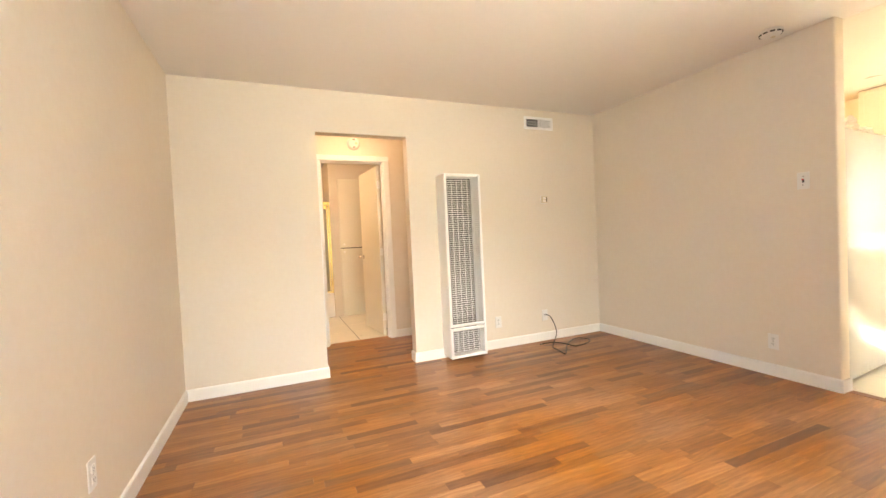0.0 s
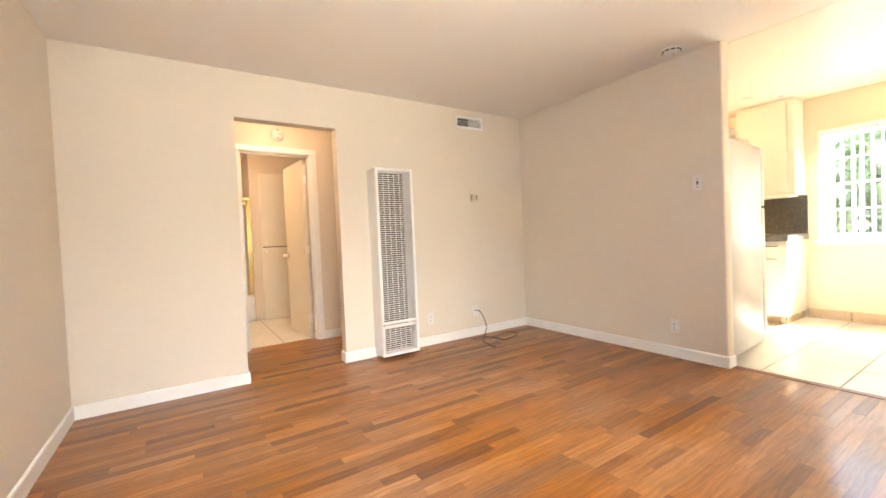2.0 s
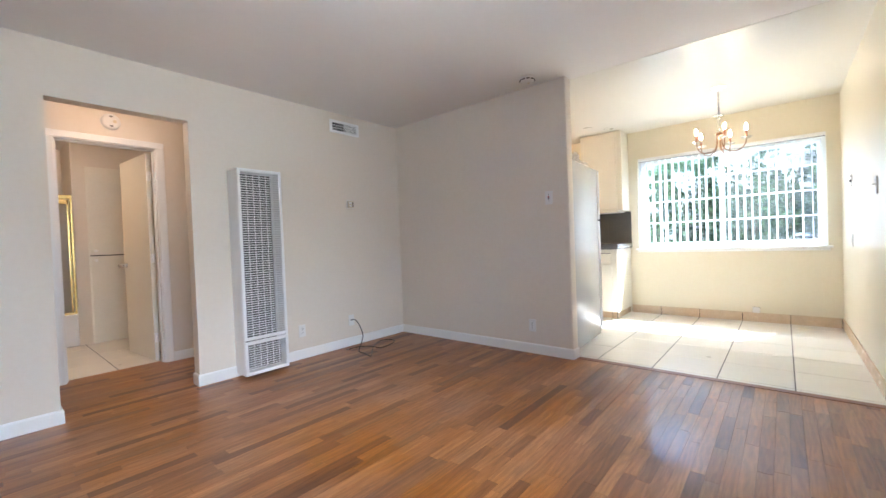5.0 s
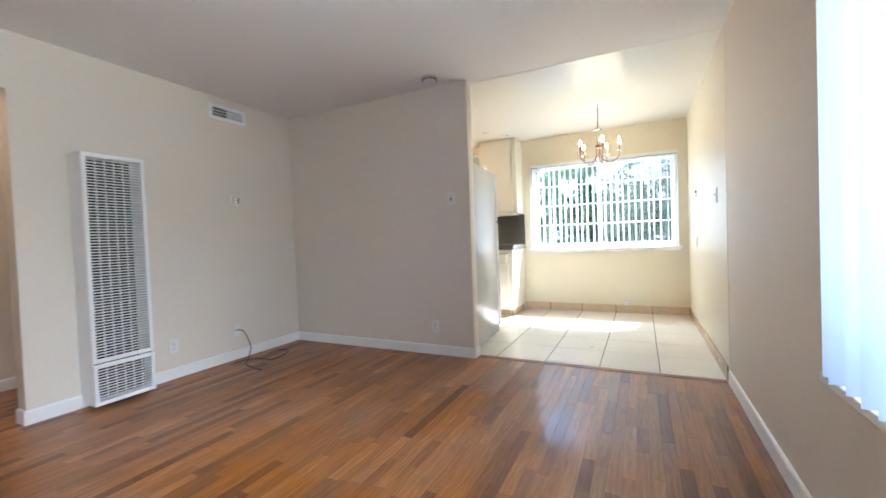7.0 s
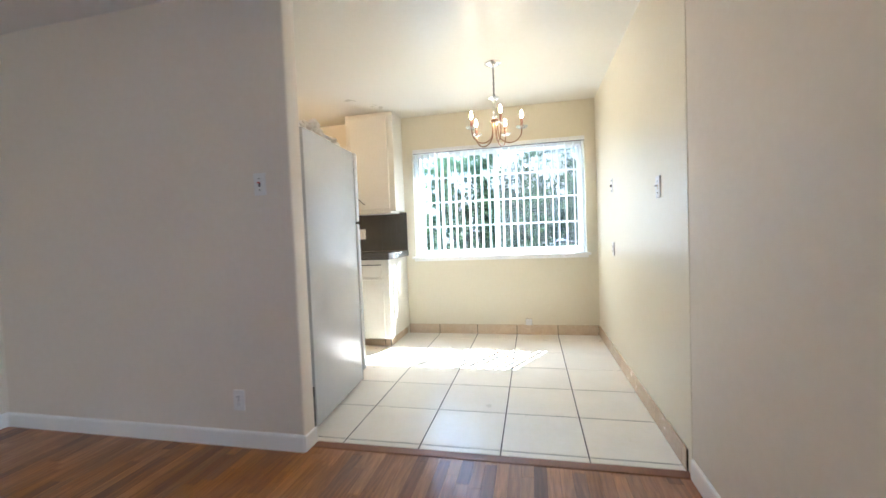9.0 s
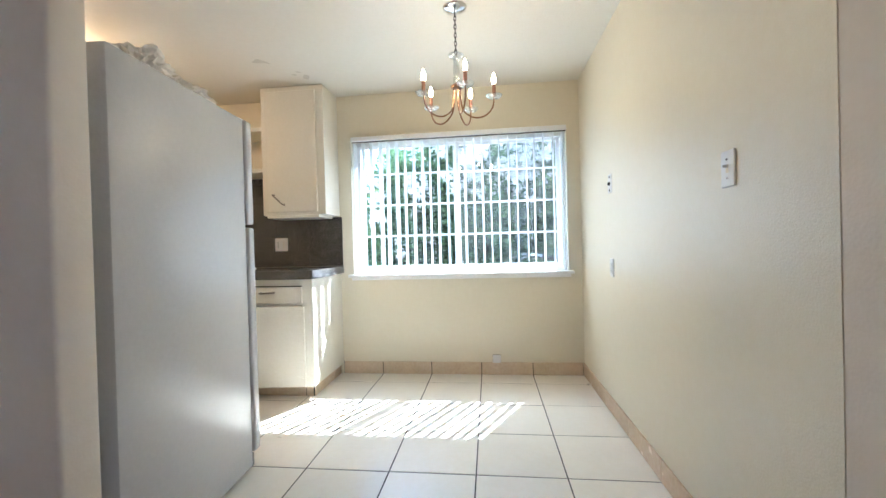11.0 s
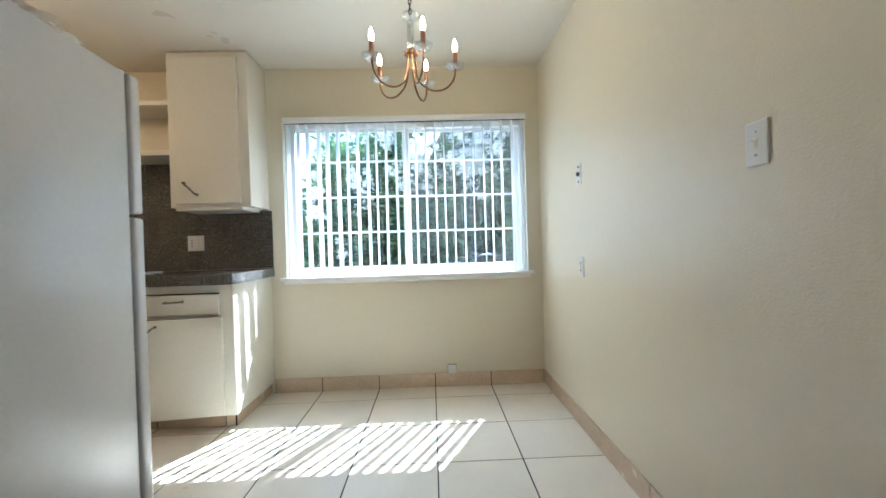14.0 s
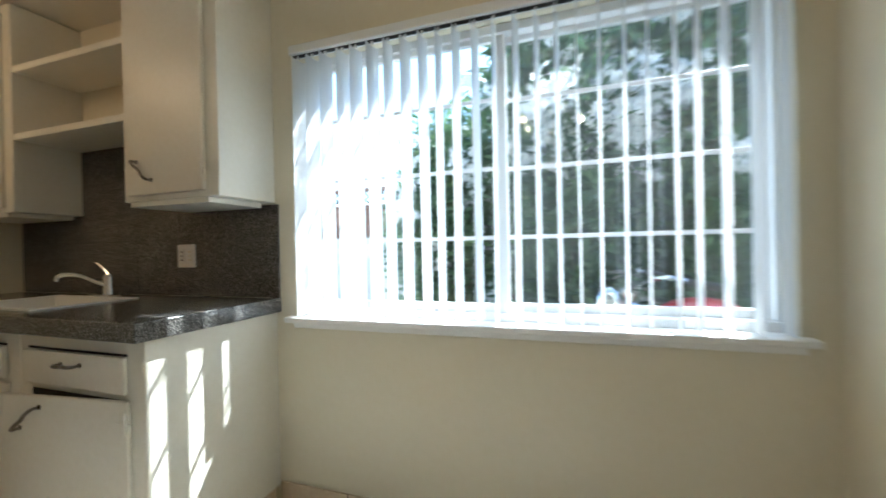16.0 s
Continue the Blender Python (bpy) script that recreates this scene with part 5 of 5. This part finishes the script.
# ---- pieces of the floors ----
def piece_mesh(name, lx, ly, h, bevel, material):
    """A low slab with its top at z = 0 and eased upper edges; origin at the middle."""
    bm = bmesh.new()
    x, y, b = lx / 2, ly / 2, bevel
    low = [bm.verts.new(p) for p in ((-x, -y, -h), (x, -y, -h), (x, y, -h), (-x, y, -h))]
    mid = [bm.verts.new(p) for p in ((-x, -y, -b), (x, -y, -b), (x, y, -b), (-x, y, -b))]
    top = [bm.verts.new(p) for p in ((-x + b, -y + b, 0), (x - b, -y + b, 0), (x - b, y - b, 0), (-x + b, y - b, 0))]
    for i in range(4):
        j = (i + 1) % 4
        bm.faces.new((low[i], low[j], mid[j], mid[i]))
        bm.faces.new((mid[i], mid[j], top[j], top[i]))
    bm.faces.new(top)
    return finish(bm, name, material)


PW = 0.0572
oak_floor = thing("floor", (0, 0, 0), "varnished red-brown oak strip floor", "floor", kind="structure")
rnd = random.Random(11)
LENGTHS = [0.26, 0.34, 0.43, 0.52, 0.66, 0.82]
plank_me = {L: piece_mesh("plank", L - 0.0006, PW - 0.0006, 0.011, 0.0003, OAK) for L in LENGTHS}
rest = []
count = 0


def lay(x0, x1, y, singles):
    global count
    x = x0 - rnd.uniform(0, 0.25)
    while x < x1:
        L = rnd.choice(LENGTHS)
        a, b = max(x, x0), min(x + L, x1)
        if b - a < 0.012:
            x += L
            continue
        dz = rnd.uniform(-0.0004, 0.0)
        if singles and count < 300 and a == x and b == x + L:
            ob = new("plank", plank_me[L])
            ob.parent = oak_floor
            ob.matrix_local = pose((a + b) / 2, y + PW / 2, dz)
            count += 1
        else:
            rest.append((a, b, y, y + PW, dz))
        x += L


y = YS
while y < YN:
    lay(XW, 3.639, y, 0.25 < y < 2.6)
    y += PW
while y < 5.05:
    lay(-0.6, 2.6, y, False)
    y += PW
vs, fs = [], []
for a, b, c, d, z in rest:
    e, g = 0.0003, 0.0006
    m_ = len(vs)
    vs += [(a + e, c + e, -0.011), (b - e, c + e, -0.011), (b - e, d - e, -0.011), (a + e, d - e, -0.011),
           (a + e, c + e, z - 0.0003), (b - e, c + e, z - 0.0003), (b - e, d - e, z - 0.0003), (a + e, d - e, z - 0.0003),
           (a + g, c + g, z), (b - g, c + g, z), (b - g, d - g, z), (a + g, d - g, z)]
    for i in range(4):
        j = (i + 1) % 4
        fs += [(m_ + i, m_ + j, m_ + 4 + j, m_ + 4 + i), (m_ + 4 + i, m_ + 4 + j, m_ + 8 + j, m_ + 8 + i)]
    fs.append((m_ + 8, m_ + 9, m_ + 10, m_ + 11))
me = bpy.data.meshes.new("planks")
me.from_pydata(vs, [], fs)
me.materials.append(OAK_J)
ob = new("planks", me)
ob.parent = oak_floor
ob["kind"] = "stuff"

TG = 0.006


def tile_field(name, xs, ys, label):
    """Square tiles between the joint lines xs and ys."""
    fl = thing(name, (0, 0, 0), label, "floor", kind="structure")
    made = {}
    for xa, xb in zip(xs, xs[1:]):
        for ya, yb in zip(ys, ys[1:]):
            key = (round(xb - xa, 3), round(yb - ya, 3))
            if key not in made:
                made[key] = piece_mesh("tile", key[0] - TG, key[1] - TG, 0.01, 0.0015, TILE)
            ob = new("tile", made[key])
            ob.parent = fl
            ob.matrix_local = pose((xa + xb) / 2, (ya + yb) / 2, rnd.uniform(-0.0006, 0.0004), rnd.uniform(-0.05, 0.05), rnd.uniform(-0.05, 0.05))
    return fl


TP = 0.4265
kx = [5.883 - TP * k for k in range(6)][::-1]
kx = [3.702] + [x for x in kx if x > 3.72] + [XE - 0.001]
ky = [YS + 0.003] + [0.343 + 0.4285 * k for k in range(9)]
ky = [y for y in ky if y < YN - 0.03] + [YN - 0.001]
tile_field("floor_kitchen", kx, ky, "cream ceramic kitchen tiles with dark grout")
tile_field("floor_bathroom", [-0.5, 0.22, 0.65, 1.08, 1.51, 1.94, 2.3], [5.071, 5.15, 5.58, 6.01, 6.44, YB - 0.001], "cream ceramic bathroom tiles")


def base_tiles(name, a, b, normal, joints, label, h=0.105):
    """A row of tan base tiles standing against a wall; joints: distances from a."""
    a, b, nn = Vector((*a, 0)), Vector((*b, 0)), Vector((*normal, 0))
    run = (b - a).normalized()
    t = thing(name, (0, 0, 0), label, "baseboard", kind="structure")
    js = [0.0] + [j for j in joints if 0.02 < j < (b - a).length - 0.02] + [(b - a).length]
    for j0, j1 in zip(js, js[1:]):
        p, q = a + run * (j0 + 0.003), a + run * (j1 - 0.003)
        bm = bmesh.new()
        lo = Vector((min(p.x, q.x, p.x + nn.x * 0.01), min(p.y, q.y, p.y + nn.y * 0.01), 0.001))
        hi = Vector((max(p.x, q.x, p.x + nn.x * 0.01), max(p.y, q.y, p.y + nn.y * 0.01), h))
        cube_into(bm, lo, hi, 0.0015)
        part("base_tile", bm, TILEBASE, t)
    lo = Vector((min(a.x, b.x, a.x + nn.x * 0.0065), min(a.y, b.y, a.y + nn.y * 0.0065), 0.0005))
    hi = Vector((max(a.x, b.x, a.x + nn.x * 0.0065), max(a.y, b.y, a.y + nn.y * 0.0065), h - 0.003))
    box_part("grout", lo, hi, GROUT, t, 0.0)
    return t


base_tiles("baseboard_east", (XE, YS + 0.014), (XE, CY0 - 0.004), (-1, 0), [y - (YS + 0.014) for y in ky], "tan ceramic base tiles under the window")
base_tiles("baseboard_south", (3.70, YS + 0.002), (XE, YS + 0.002), (0, 1), [x - 3.70 for x in kx], "tan ceramic base tiles along the wall")
base_tiles("baseboard_cabinet_end", (CX + 0.05, CY0 + 0.03), (XE - 0.012, CY0 + 0.03), (0, -1), [0.38], "tan ceramic base tiles under the cabinet end", 0.084)
base_tiles("baseboard_cabinet_front", (CX + 0.06, CY0 + 0.031), (CX + 0.06, YN), (-1, 0), [0.06, 0.48, 0.91, 1.34, 1.77], "tan ceramic base tiles under the cabinets", 0.084)
